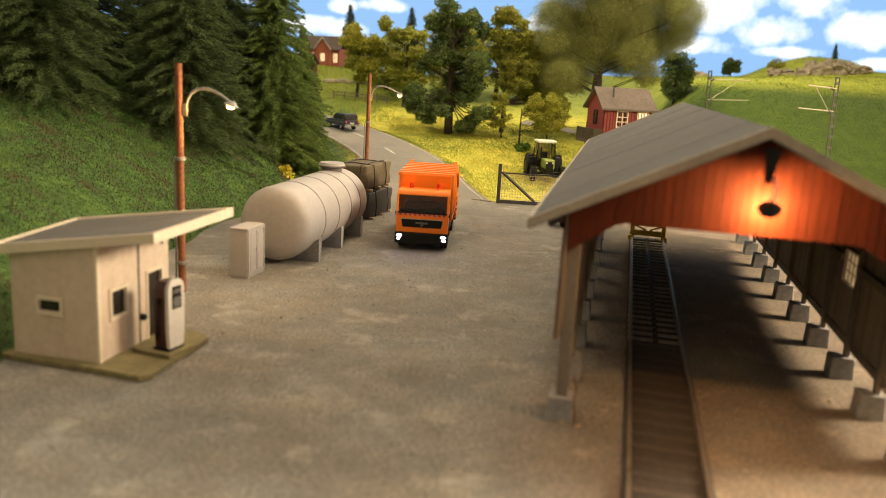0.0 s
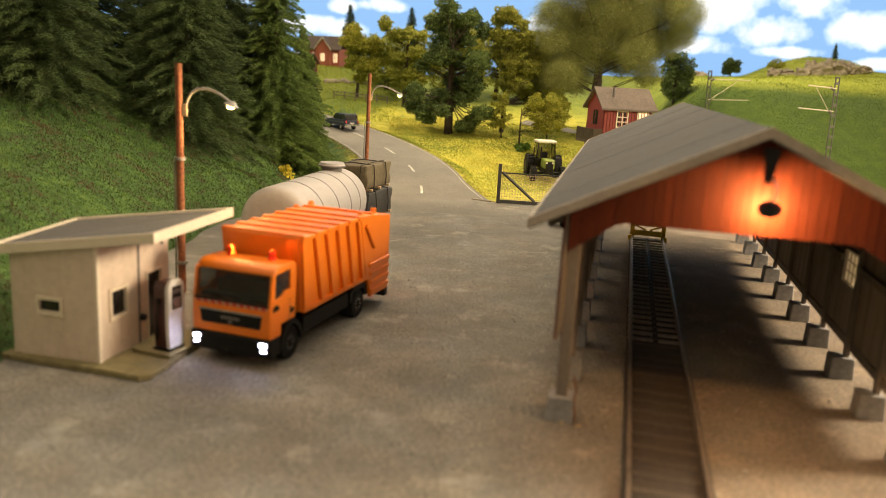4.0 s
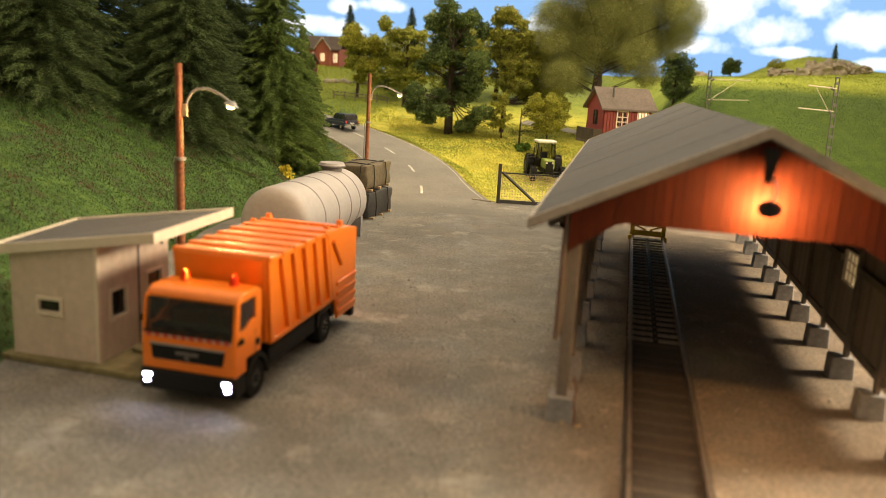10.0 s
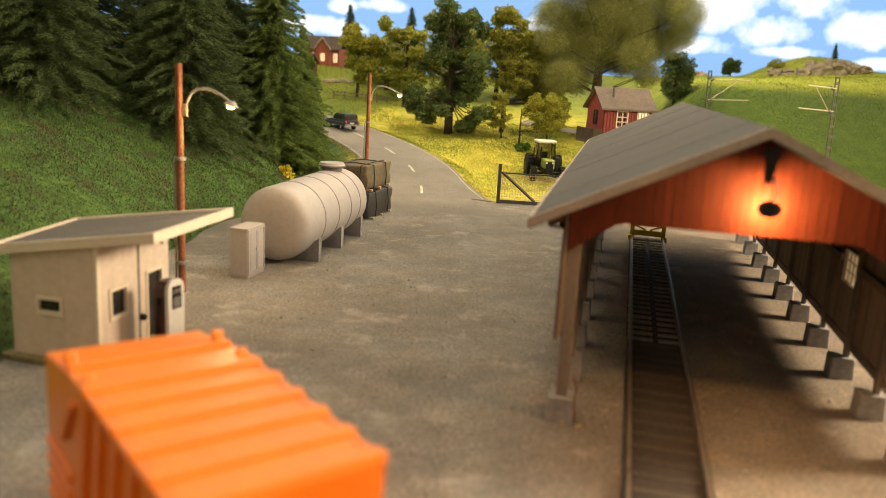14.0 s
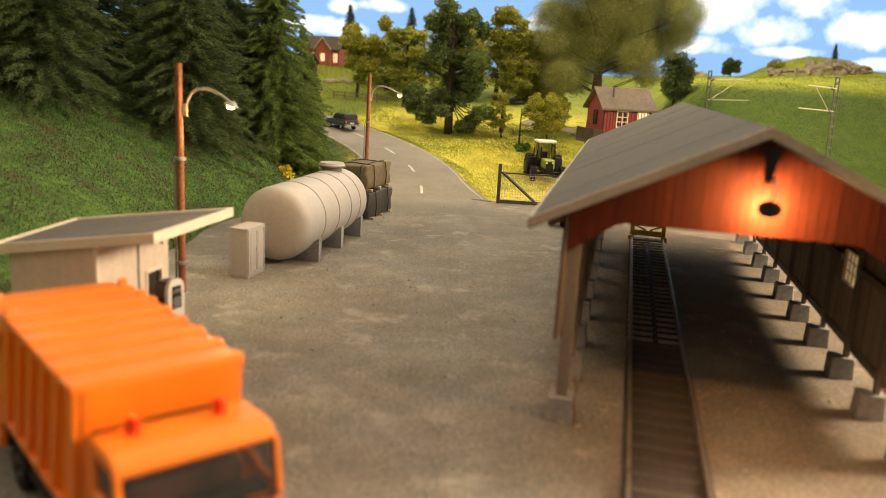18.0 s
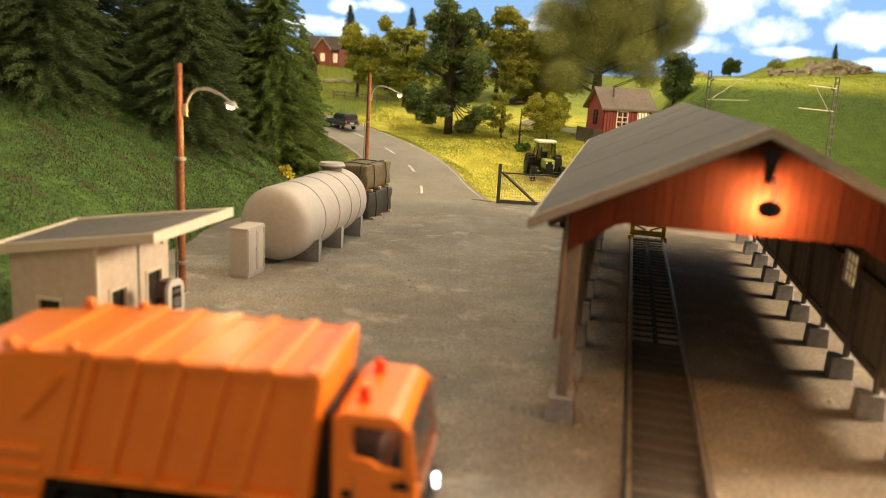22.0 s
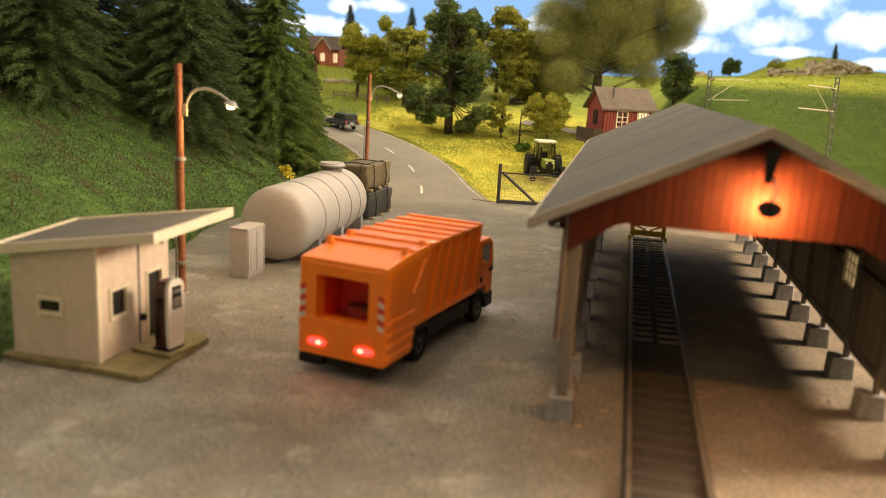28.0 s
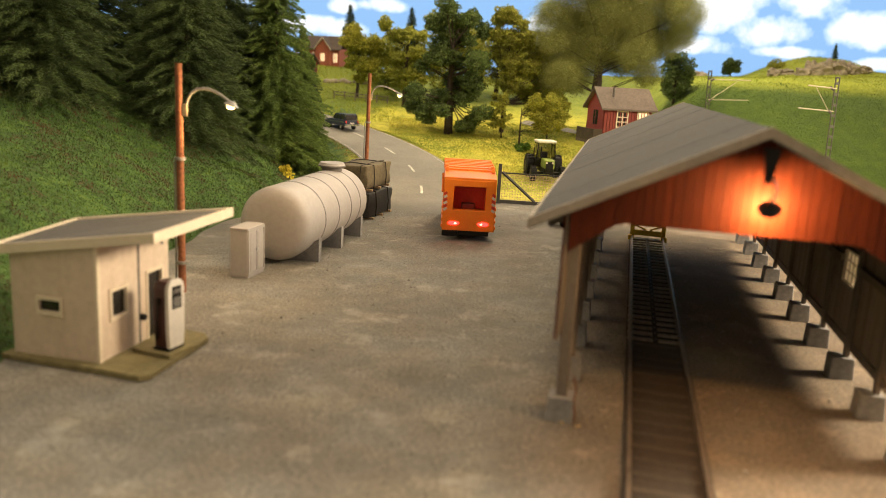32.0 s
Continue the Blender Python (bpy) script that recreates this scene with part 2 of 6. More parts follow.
SPRUCE = mottled("spruce_needles", (0.031, 0.057, 0.013), (0.092, 0.135, 0.033), 2.5, 0.3, 0.85, 0, 0, island=0.35)
SPRUCE_LIGHT = mottled("light_spruce_needles", (0.080, 0.135, 0.026), (0.19, 0.265, 0.056), 2.5, 0.3, 0.85, 0, 0, island=0.35)
OAK = mottled("dark_leaves", (0.050, 0.088, 0.022), (0.135, 0.185, 0.045), 2.5, 0.3, 0.8, 0, 0, island=0.35)
BIRCH = mottled("yellow_green_leaves", (0.20, 0.225, 0.022), (0.46, 0.44, 0.06), 2.5, 0.3, 0.8, 0, 0, island=0.3)
MAPLE = mottled("maple_leaves", (0.15, 0.175, 0.020), (0.38, 0.37, 0.055), 2.5, 0.3, 0.8, 0, 0, island=0.3)
LINDEN = mottled("olive_leaves", (0.20, 0.23, 0.030), (0.42, 0.42, 0.07), 2.5, 0.3, 0.8, 0, 0, island=0.3)
WILLOW = mottled("willow_fibre", (0.155, 0.180, 0.045), (0.34, 0.345, 0.105), 1.2, 0.25, 0.9, 0, 0, island=0.06)


def see_through(m, share):
    """Thin leaves let part of the light pass."""
    n, l = m.node_tree.nodes, m.node_tree.links
    p = n["Principled BSDF"]
    t, x = n.new("ShaderNodeBsdfTranslucent"), n.new("ShaderNodeMixShader")
    x.inputs[0].default_value = share
    l.new(p.inputs["Base Color"].links[0].from_socket, t.inputs[0])
    l.new(p.outputs[0], x.inputs[1]), l.new(t.outputs[0], x.inputs[2])
    l.new(x.outputs[0], n["Material Output"].inputs[0])


for m_ in (BIRCH, MAPLE, LINDEN, OAK, SPRUCE_LIGHT):
    see_through(m_, 0.22)
ROCK = mottled("grey_rock", (0.19, 0.16, 0.115), (0.46, 0.40, 0.31), 2.5, 0.4, 0.9, 0, 0.8)
POLEGREY = mottled("pole_green_grey", (0.085, 0.085, 0.068), (0.17, 0.168, 0.14), 8, 1, 0.6, 0.2, 0.1)
CARBLUE = mottled("dark_blue_paint", (0.010, 0.014, 0.028), (0.018, 0.024, 0.045), 8, 1, 0.5, 0, 0)
CARBLUE.node_tree.nodes["Principled BSDF"].inputs["Specular IOR Level"].default_value = 0.3
CHROME = mottled("chrome", (0.55, 0.55, 0.55), (0.7, 0.7, 0.7), 8, 1, 0.2, 1.0, 0)
TRACTOR = mottled("tractor_green", (0.16, 0.22, 0.03), (0.24, 0.31, 0.05), 8, 1, 0.4, 0, 0.03)
TRACTOR_WHITE = mottled("tractor_white", (0.60, 0.58, 0.52), (0.75, 0.73, 0.66), 8, 1, 0.4, 0, 0.03)
HOUSEBRICK = mottled("far_house_brick", (0.30, 0.085, 0.055), (0.44, 0.14, 0.09), 6, 0.8, 0.85)
TILE = mottled("far_roof_tile", (0.085, 0.066, 0.056), (0.16, 0.125, 0.105), 6, 0.8, 0.85, 0, 0.4)
WINDOW_LIT = glowing("lit_window", (1.0, 0.78, 0.50), 0.5)
YELLOWFLOWER = mottled("yellow_flowers", (0.42, 0.34, 0.02), (0.62, 0.52, 0.04), 5, 1, 0.8, 0, 0, island=0.3)
BUSH = mottled("bright_bush", (0.07, 0.16, 0.02), (0.16, 0.28, 0.04), 3, 0.5, 0.8, 0, 0, island=0.3)


# ---- mesh helpers ----
def thing(name, place, turn=0.0, label="", category="", group="", kind=""):
    ob = new(name)
    ob.empty_display_size = 0.01
    ob.matrix_basis = pose(*[c * S for c in place], 0, 0, turn)
    return tagged(ob, label, category, group, kind)


def finish(name, bm, material, smooth):
    bm.transform(Matrix.Scale(S, 4))
    me = bpy.data.meshes.new(name)
    bm.to_mesh(me)
    bm.free()
    for m in (material if isinstance(material, (list, tuple)) else (material,)):
        me.materials.append(m)
    if smooth:
        me.shade_smooth()
        if smooth != True:
            me.set_sharp_from_angle(angle=radians(smooth))
    return me


def part(name, bm, material, parent=None, label="", smooth=0):
    ob = new(name, finish(name, bm, material, smooth))
    if parent:
        ob.parent = parent
    return tagged(ob, label)


def sheet(name, verts, faces, material, parent=None, label="", smooth=0):
    """A mesh from arrays of points (prototype metres) and faces."""
    me = bpy.data.meshes.new(name)
    me.from_pydata((np.asarray(verts) * S).tolist(), [], faces if isinstance(faces, list) else faces.tolist())
    me.materials.append(material)
    if smooth:
        me.shade_smooth()
    ob = new(name, me)
    if parent:
        ob.parent = parent
    return tagged(ob, label)


def box(bm, x0, x1, y0, y1, z0, z1, m=None, bevel=0.0):
    made = bmesh.ops.create_cube(bm, size=1)["verts"]
    for v in made:
        v.co = V3((x0 + (v.co.x + .5) * (x1 - x0), y0 + (v.co.y + .5) * (y1 - y0), z0 + (v.co.z + .5) * (z1 - z0)))
    if bevel:
        edges = list({e for v in made for e in v.link_edges})
        made = [v for v in bmesh.ops.bevel(bm, geom=edges, offset=bevel, segments=2, affect="EDGES", profile=0.5)["verts"]]
    if m is not None:
        bmesh.ops.transform(bm, matrix=m, verts=list(set(made)))
    return bm


def B(*a, **k):
    return box(bmesh.new(), *a, **k)


def rod(bm, a, b, r0, r1=None, seg=10):
    """A tapered rod from a to b."""
    a, b = V3(a), V3(b)
    d = b - a
    made = bmesh.ops.create_cone(bm, cap_ends=True, segments=seg, radius1=r0, radius2=r0 if r1 is None else r1, depth=d.length)["verts"]
    m = Matrix.Translation((a + b) / 2) @ d.to_track_quat("Z", "Y").to_matrix().to_4x4()
    bmesh.ops.transform(bm, matrix=m, verts=made)
    return bm


def R(*a, **k):
    return rod(bmesh.new(), *a, **k)


def extrude(bm, outline, y0, y1, axis="y"):
    """A prism: the outline (u, w) lies across the axis."""
    def at(u, w, y):
        return {"y": (u, y, w), "x": (y, u, w), "z": (u, w, y)}[axis]
    a = [bm.verts.new(at(u, w, y0)) for u, w in outline]
    b = [bm.verts.new(at(u, w, y1)) for u, w in outline]
    n = len(outline)
    bm.faces.new(a), bm.faces.new(b[::-1])
    for i in range(n):
        bm.faces.new((a[i], b[i], b[(i + 1) % n], a[(i + 1) % n]))
    bmesh.ops.recalc_face_normals(bm, faces=bm.faces[:])
    return bm


def E(outline, y0, y1, axis="y", bevel=0.0):
    bm = extrude(bmesh.new(), outline, y0, y1, axis)
    if bevel:
        bmesh.ops.bevel(bm, geom=bm.edges[:], offset=bevel, segments=2, affect="EDGES", profile=0.5)
    return bm


def pipe(bm, points, r, seg=8):
    """A tube along points."""
    pts = [V3(p) for p in points]
    rings = []
    for i, p in enumerate(pts):
        d = (pts[min(i + 1, len(pts) - 1)] - pts[max(i - 1, 0)]).normalized()
        q = d.to_track_quat("Z", "Y")
        rings.append([bm.verts.new(p + q @ V3((r * math.cos(t), r * math.sin(t), 0))) for t in [2 * math.pi * k / seg for k in range(seg)]])
    for a, b in zip(rings, rings[1:]):
        for k in range(seg):
            bm.faces.new((a[k], a[(k + 1) % seg], b[(k + 1) % seg], b[k]))
    bm.faces.new(rings[0][::-1]), bm.faces.new(rings[-1])
    return bm


def smoothstep(a, b, x):
    t = np.clip((x - a) / (b - a), 0, 1)
    return t * t * (3 - 2 * t)


# ---- ground ----
def waves(x, y, size, seed):
    """Smooth uneven relief, about -1 to 1."""
    r = np.random.RandomState(seed)
    out = 0
    for k in range(7):
        a, ph, f = r.uniform(0, 2 * np.pi), r.uniform(0, 2 * np.pi), r.uniform(0.7, 1.6) / size
        out = out + np.sin((x * np.cos(a) + y * np.sin(a)) * f * 2 * np.pi + ph)
    return out / 4.0


def road_centre(y):
    """The road's middle line, x and height, for the stretch that leaves the yard."""
    t = np.maximum(y - 52.0, 0)
    x = -1.6 - 0.06 * t - 0.0165 * t ** 2
    z = 0.115 * np.maximum(y - 50.5, 0) * smoothstep(46, 56, y)
    return x, z


def road_half(y):
    return 3.3 + 1.8 * smoothstep(56, 47, y)


def hills(x, y):
    # wooded slope beside the yard
    edge = -10.4 + 0.5 * waves(x, y, 9, 3) + 1.3 * smoothstep(36, 50, y) - 0.10 * np.maximum(y - 52, 0) - 0.012 * np.maximum(y - 52, 0) ** 2
    d = np.maximum(edge - x, 0)
    left = 0.52 * d * smoothstep(-0.2, 2.0, d) + 0.16 * waves(x, y, 5, 5) * smoothstep(0, 2, d)
    left = np.where(d > 16, 8.3 + 0.12 * (d - 16), left)
    # meadow that rises behind the gate
    t = np.maximum(y - 51.5, 0)
    mid = 0.07 * t * smoothstep(0, 12, t) + 0.05 * np.maximum(y - 64, 0) + 0.12 * waves(x, y, 6, 8) * smoothstep(1, 6, t)
    mid = np.minimum(mid, 5.9)
    # railway bank and the round hill beside it
    r = smoothstep(16, 28, x + 0.10 * (y - 92)) * (1 - np.clip((86 - y) / 23, 0, 1) ** 1.7)
    hill = (9.0 + 0.055 * np.clip(x - 26, 0, 40)) * r
    knoll = 2.75 * np.exp(-(((x - 50.6) / 7.0) ** 2 + ((y - 116) / 10) ** 2) ** 1.5)
    far = 3.5 * smoothstep(85, 130, y) * smoothstep(-60, -10, -x) * smoothstep(24, 6, x)
    return np.maximum(np.maximum(left, mid * smoothstep(60, 20, x)), hill + 0.25 * waves(x, y, 9, 12) * r) + knoll + far * 0.5 + 1.1 * np.exp(-((x + 21) / 9) ** 2 - ((y - 119) / 8) ** 2)


def ground_height(x, y):
    x, y = np.asarray(x, float), np.asarray(y, float)
    z = hills(x, y) - 0.10
    cx, cz = road_centre(y)
    near = smoothstep(road_half(y) + 2.4, road_half(y) + 0.2, abs(x - cx)) * smoothstep(47, 52, y) * smoothstep(100, 80, y)
    return z * (1 - near) + (cz - 0.06) * near


def gz(x, y):
    return float(ground_height(x, y))


def grid(name, xs, ys, height, material, kind="structure", label="", cat=""):
    X, Y = np.meshgrid(xs, ys)
    Z = height(X, Y)
    n, m = len(xs), len(ys)
    idx = np.arange(n * m).reshape(m, n)
    f = np.stack([idx[:-1, :-1], idx[:-1, 1:], idx[1:, 1:], idx[1:, :-1]], -1).reshape(-1, 4)
    ob = sheet(name, np.stack([X, Y, Z], -1).reshape(-1, 3), f, material, smooth=1)
    return tagged(ob, label, cat, "", kind)


def meadow_material():
    """Static grass: deep green on the wooded slope, golden in the meadow, fresh green on the far bank."""
    m, n, l, p = nodes_of("static_grass")
    tc, sep = n.new("ShaderNodeTexCoord"), n.new("ShaderNodeSeparateXYZ")
    mp = n.new("ShaderNodeMapping")
    mp.inputs["Scale"].default_value = (1 / S, 1 / S, 1 / S)
    l.new(tc.outputs["Object"], mp.inputs[0]), l.new(mp.outputs[0], sep.inputs[0])
    fine, mid_, big = (n.new("ShaderNodeTexNoise") for _ in range(3))
    for node, sc in ((fine, 6.0), (mid_, 0.9), (big, 0.12)):
        node.inputs["Scale"].default_value, node.inputs["Detail"].default_value = sc, 6
        l.new(mp.outputs[0], node.inputs["Vector"])

    def ramp(src, stops):
        r = n.new("ShaderNodeValToRGB")
        e = r.color_ramp.elements
        e[0].position, e[0].color = stops[0][0], (*stops[0][1], 1)
        e[1].position, e[1].color = stops[-1][0], (*stops[-1][1], 1)
        for q, c in stops[1:-1]:
            e.new(q).color = (*c, 1)
        l.new(src, r.inputs[0])
        return r.outputs[0]

    def blend(fac, a, b):
        x = n.new("ShaderNodeMix")
        x.data_type = "RGBA"
        l.new(fac, x.inputs[0]), l.new(a, x.inputs[6]), l.new(b, x.inputs[7])
        return x.outputs[2]

    def span(src, lo, hi):
        r = n.new("ShaderNodeMapRange")
        r.interpolation_type = "SMOOTHSTEP"
        r.inputs[1].default_value, r.inputs[2].default_value = lo, hi
        l.new(src, r.inputs[0])
        return r.outputs[0]

    half = n.new("ShaderNodeMix")
    half.inputs[0].default_value = 0.5
    l.new(fine.outputs["Fac"], half.inputs[2]), l.new(mid_.outputs["Fac"], half.inputs[3])
    slope = ramp(half.outputs[0], [(0.34, (0.085, 0.055, 0.024)), (0.44, (0.032, 0.072, 0.013)), (0.56, (0.058, 0.122, 0.020)), (0.70, (0.115, 0.17, 0.032))])
    gold = ramp(half.outputs[0], [(0.34, (0.17, 0.21, 0.02)), (0.46, (0.34, 0.34, 0.035)), (0.62, (0.62, 0.53, 0.075))])
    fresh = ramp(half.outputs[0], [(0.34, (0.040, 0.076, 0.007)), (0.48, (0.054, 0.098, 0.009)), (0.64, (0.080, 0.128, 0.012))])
    wob = n.new("ShaderNodeMath")
    wob.operation = "MULTIPLY_ADD"
    wob.inputs[1].default_value = 14.0
    l.new(big.outputs["Fac"], wob.inputs[0]), l.new(sep.outputs["X"], wob.inputs[2])
    a = blend(span(wob.outputs[0], -2.5, 0.5), slope, gold)
    c = blend(span(wob.outputs[0], 20.0, 28.0), a, fresh)
    # far meadow turns greener
    away = ramp(half.outputs[0], [(0.34, (0.13, 0.19, 0.020)), (0.64, (0.32, 0.36, 0.045))])
    d = blend(span(sep.outputs["Y"], 82.0, 100.0), c, away)
    # light on the bank's top is put into the grass colour, by height
    lit_crest = ramp(half.outputs[0], [(0.34, (0.20, 0.26, 0.02)), (0.64, (0.40, 0.44, 0.05))])
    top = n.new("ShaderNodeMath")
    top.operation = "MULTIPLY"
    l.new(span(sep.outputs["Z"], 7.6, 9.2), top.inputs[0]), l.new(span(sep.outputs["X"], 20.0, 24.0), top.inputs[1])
    l.new(blend(top.outputs[0], d, lit_crest), p.inputs["Base Color"])
    p.inputs["Roughness"].default_value = 0.95
    b = n.new("ShaderNodeBump")
    b.inputs["Strength"].default_value, b.inputs["Distance"].default_value = 1.0, 0.10 * S
    l.new(fine.outputs["Fac"], b.inputs["Height"]), l.new(b.outputs[0], p.inputs["Normal"])
    return m


xs = np.concatenate([np.arange(-75, -26, 1.5), np.arange(-26, 12, 0.4), np.arange(12, 62, 1.0), np.arange(62, 110, 3)])
ys = np.concatenate([np.arange(-30, 8, 2), np.arange(8, 80, 0.45), np.arange(80, 182, 1.5)])
grid("ground", xs, ys, ground_height, meadow_material(), label="grassy model landscape, green slope, sunlit yellow meadow, bank top coloured as lit", cat="ground")


def yard_height(x, y):
    return 0.012 * waves(x, y, 3.5, 21) * smoothstep(46, 42, y) - 0.25 * smoothstep(49.5, 53, y) * smoothstep(3.0, 4.0, abs(x + 1.6))


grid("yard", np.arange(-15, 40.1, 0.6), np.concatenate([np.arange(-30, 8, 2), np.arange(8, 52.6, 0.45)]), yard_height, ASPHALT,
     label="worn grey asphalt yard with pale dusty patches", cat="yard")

# road ribbon
ry = np.arange(45.0, 96, 0.8)
rv, rf = [], []
for i, y in enumerate(ry):
    cx, cz = (float(c) for c in road_centre(y))
    h = float(road_half(y))
    for k in range(9):
        s = -1 + k / 4
        rv.append((cx + s * h, y, cz + 0.015 - (0.03 * abs(s) ** 3 + .008) * float(smoothstep(44, 51, y)) if y > 45.5 else .005))
    if i:
        for k in range(8):
            a = (i - 1) * 9 + k
            rf.append((a, a + 1, a + 10, a + 9))
road = tagged(sheet("road", rv, rf, ROAD, smooth=1), "grey two-lane country road with dashed centre line", "road", "", "structure")


def road_line(name, y0, y1, offset, width):
    v, f = [], []
    ys_ = np.linspace(y0, y1, max(2, int((y1 - y0) / 0.6) + 1))
    for i, y in enumerate(ys_):
        cx, cz = (float(c) for c in road_centre(y))
        o = cx + offset * float(road_half(y))
        zz = cz + 0.015 - 0.03 * abs(offset) ** 3 + 0.02
        v += [(o - width / 2, y, zz), (o + width / 2, y, zz)]
        if i:
            f.append((2 * i - 2, 2 * i - 1, 2 * i + 1, 2 * i))
    return sheet(name, v, f, ROADWHITE, road)


for y in (51.6, 57.3, 63.0, 68.6, 74.5):
    road_line("centre_dash", y, y + 2.0, 0.0, 0.16)
road_line("edge_line", 51, 90, 0.92, 0.055)
road_line("edge_line", 56, 90, -0.94, 0.05)

# ---- sky backdrop ----
def sky_material():
    """A painted sky: blue, paler towards the horizon, with heaped clouds. Clouds: place, height, half width, half height."""
    m, n, l, p = nodes_of("painted_sky")
    tc, mp, sep = n.new("ShaderNodeTexCoord"), n.new("ShaderNodeMapping"), n.new("ShaderNodeSeparateXYZ")
    mp.inputs["Scale"].default_value = (1 / S, 1 / S, 1 / S)
    l.new(tc.outputs["Object"], mp.inputs[0]), l.new(mp.outputs[0], sep.inputs[0])

    def calc(op, a, b, c=None):
        q = n.new("ShaderNodeMath")
        q.operation = op
        for k, v in enumerate((a, b, c)):
            if isinstance(v, (int, float)):
                q.inputs[k].default_value = v
            elif v is not None:
                l.new(v, q.inputs[k])
        return q.outputs[0]

    heap = None
    for cx, cz, rx, rz in ((-30, 16.5, 10, 2.0), (-24, 21, 3, 1.6), (-15, 21.5, 6, 1.6), (17.5, 19.5, 3.6, 2.2), (54, 25, 9, 5.5), (64, 20.5, 8, 3.2), (48, 17.0, 11, 2.0), (72, 26, 6, 3.5),
                           (80, 21.5, 6.5, 4.0), (68, 16.2, 6, 1.4), (95, 22, 12, 6), (20, 33, 26, 5), (-50, 28, 20, 7), (84, 14.8, 5, 1.2)):
        dx, dz = calc("MULTIPLY_ADD", sep.outputs["X"], 1 / rx, -cx / rx), calc("MULTIPLY_ADD", sep.outputs["Z"], 1 / rz, -cz / rz)
        one = calc("SUBTRACT", 1.0, calc("ADD", calc("MULTIPLY", dx, dx), calc("MULTIPLY", dz, dz)))
        one = calc("MAXIMUM", one, -.6)
        heap = one if heap is None else calc("MAXIMUM", heap, one)
    ns = n.new("ShaderNodeTexNoise")
    ns.inputs["Scale"].default_value, ns.inputs["Detail"].default_value, ns.inputs["Roughness"].default_value = 0.17, 9, 0.56
    l.new(mp.outputs[0], ns.inputs["Vector"])
    total = calc("ADD", calc("MULTIPLY", heap, .55), calc("MULTIPLY_ADD", ns.outputs["Fac"], 2.0, -.92))
    r = n.new("ShaderNodeValToRGB")
    e = r.color_ramp.elements
    e[0].position, e[0].color = 0.0, (0.27, 0.48, 0.80, 1)
    e[1].position, e[1].color = 0.68, (0.97, 0.97, 0.96, 1)
    e.new(0.18).color = (0.50, 0.69, 0.91, 1)
    e.new(0.40).color = (0.82, 0.87, 0.94, 1)
    l.new(total, r.inputs[0])
    p.inputs["Roughness"].default_value = 0.9
    p.inputs["Base Color"].default_value = (0, 0, 0, 1)
    l.new(r.outputs[0], p.inputs["Emission Color"])
    p.inputs["Emission Strength"].default_value = 1.02
    return m


sv, sf = [], []
for i in range(41):
    t = radians(38 + i * 104 / 40)
    for z in (-6, 75):
        sv.append((10 + 178 * math.cos(t), 178 * math.sin(t), z))
    if i:
        sf.append((2 * i - 2, 2 * i, 2 * i + 1, 2 * i - 1))
tagged(sheet("backdrop", sv, sf, sky_material(), smooth=1), "painted blue sky backdrop with white clouds", "backdrop", "", "structure")

# ---- track ----
TA = math.degrees(math.atan(0.2227))          # the track leans this much from the y axis
TRACK0 = (3.70, 10.0)


def on_track(d, a=0.0, z=0.0):
    """Place d metres along the track and a metres to its right."""
    u = (math.sin(radians(TA)), math.cos(radians(TA)))
    return (TRACK0[0] + d * u[0] + a * u[1], TRACK0[1] + d * u[1] - a * u[0], z)


track = thing("track", on_track(0), -TA, "single railway track with brown rails and dark sleepers", "track", kind="structure")
END = 31.6
for side in (-1, 1):
    prof = [(-.07, .0), (.07, .0), (.07, .03), (.02, .05), (.02, .115), (.045, .125), (.045, .17), (-.045, .17), (-.045, .125), (-.02, .115), (-.02, .05), (-.07, .03)]
    bm = E([(u + side * .765, w + 0.05) for u, w in prof], -6, END)
    part("rail", bm, RAIL, track)
me_sl = finish("sleeper", B(-.86, .86, -.105, .105, -.06, .085, bevel=0.02), SLEEPER, 0)
d = 13.9
while d < END - .3:
    ob = new("sleeper", me_sl)
    ob.parent = track
    ob.matrix_basis = pose(0, d * S, 0, 0, 0, random.uniform(-1, 1))
    d += 0.625
me_st = finish("contact_stud", B(-.03, .03, -.07, .07, .09, .112), SEAM, 0)
d = 13.9
while d < END - .3:
    ob = new("contact_stud", me_st)
    ob.parent = track
    ob.matrix_basis = pose(0, d * S, 0)
    d += 0.625
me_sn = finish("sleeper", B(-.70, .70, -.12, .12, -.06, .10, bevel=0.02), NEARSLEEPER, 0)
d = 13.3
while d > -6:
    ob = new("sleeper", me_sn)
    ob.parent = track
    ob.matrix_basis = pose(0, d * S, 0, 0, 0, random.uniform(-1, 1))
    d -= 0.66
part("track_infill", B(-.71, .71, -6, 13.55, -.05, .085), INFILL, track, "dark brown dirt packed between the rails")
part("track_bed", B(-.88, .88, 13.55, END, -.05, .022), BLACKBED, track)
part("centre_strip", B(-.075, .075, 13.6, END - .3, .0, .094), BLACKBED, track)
for s in (-1, 1):
    part("edge_board", B(*(sorted((s * .84, s * .875))), -6, 13.55, -.05, .13, bevel=.015), DARKWOOD, track)

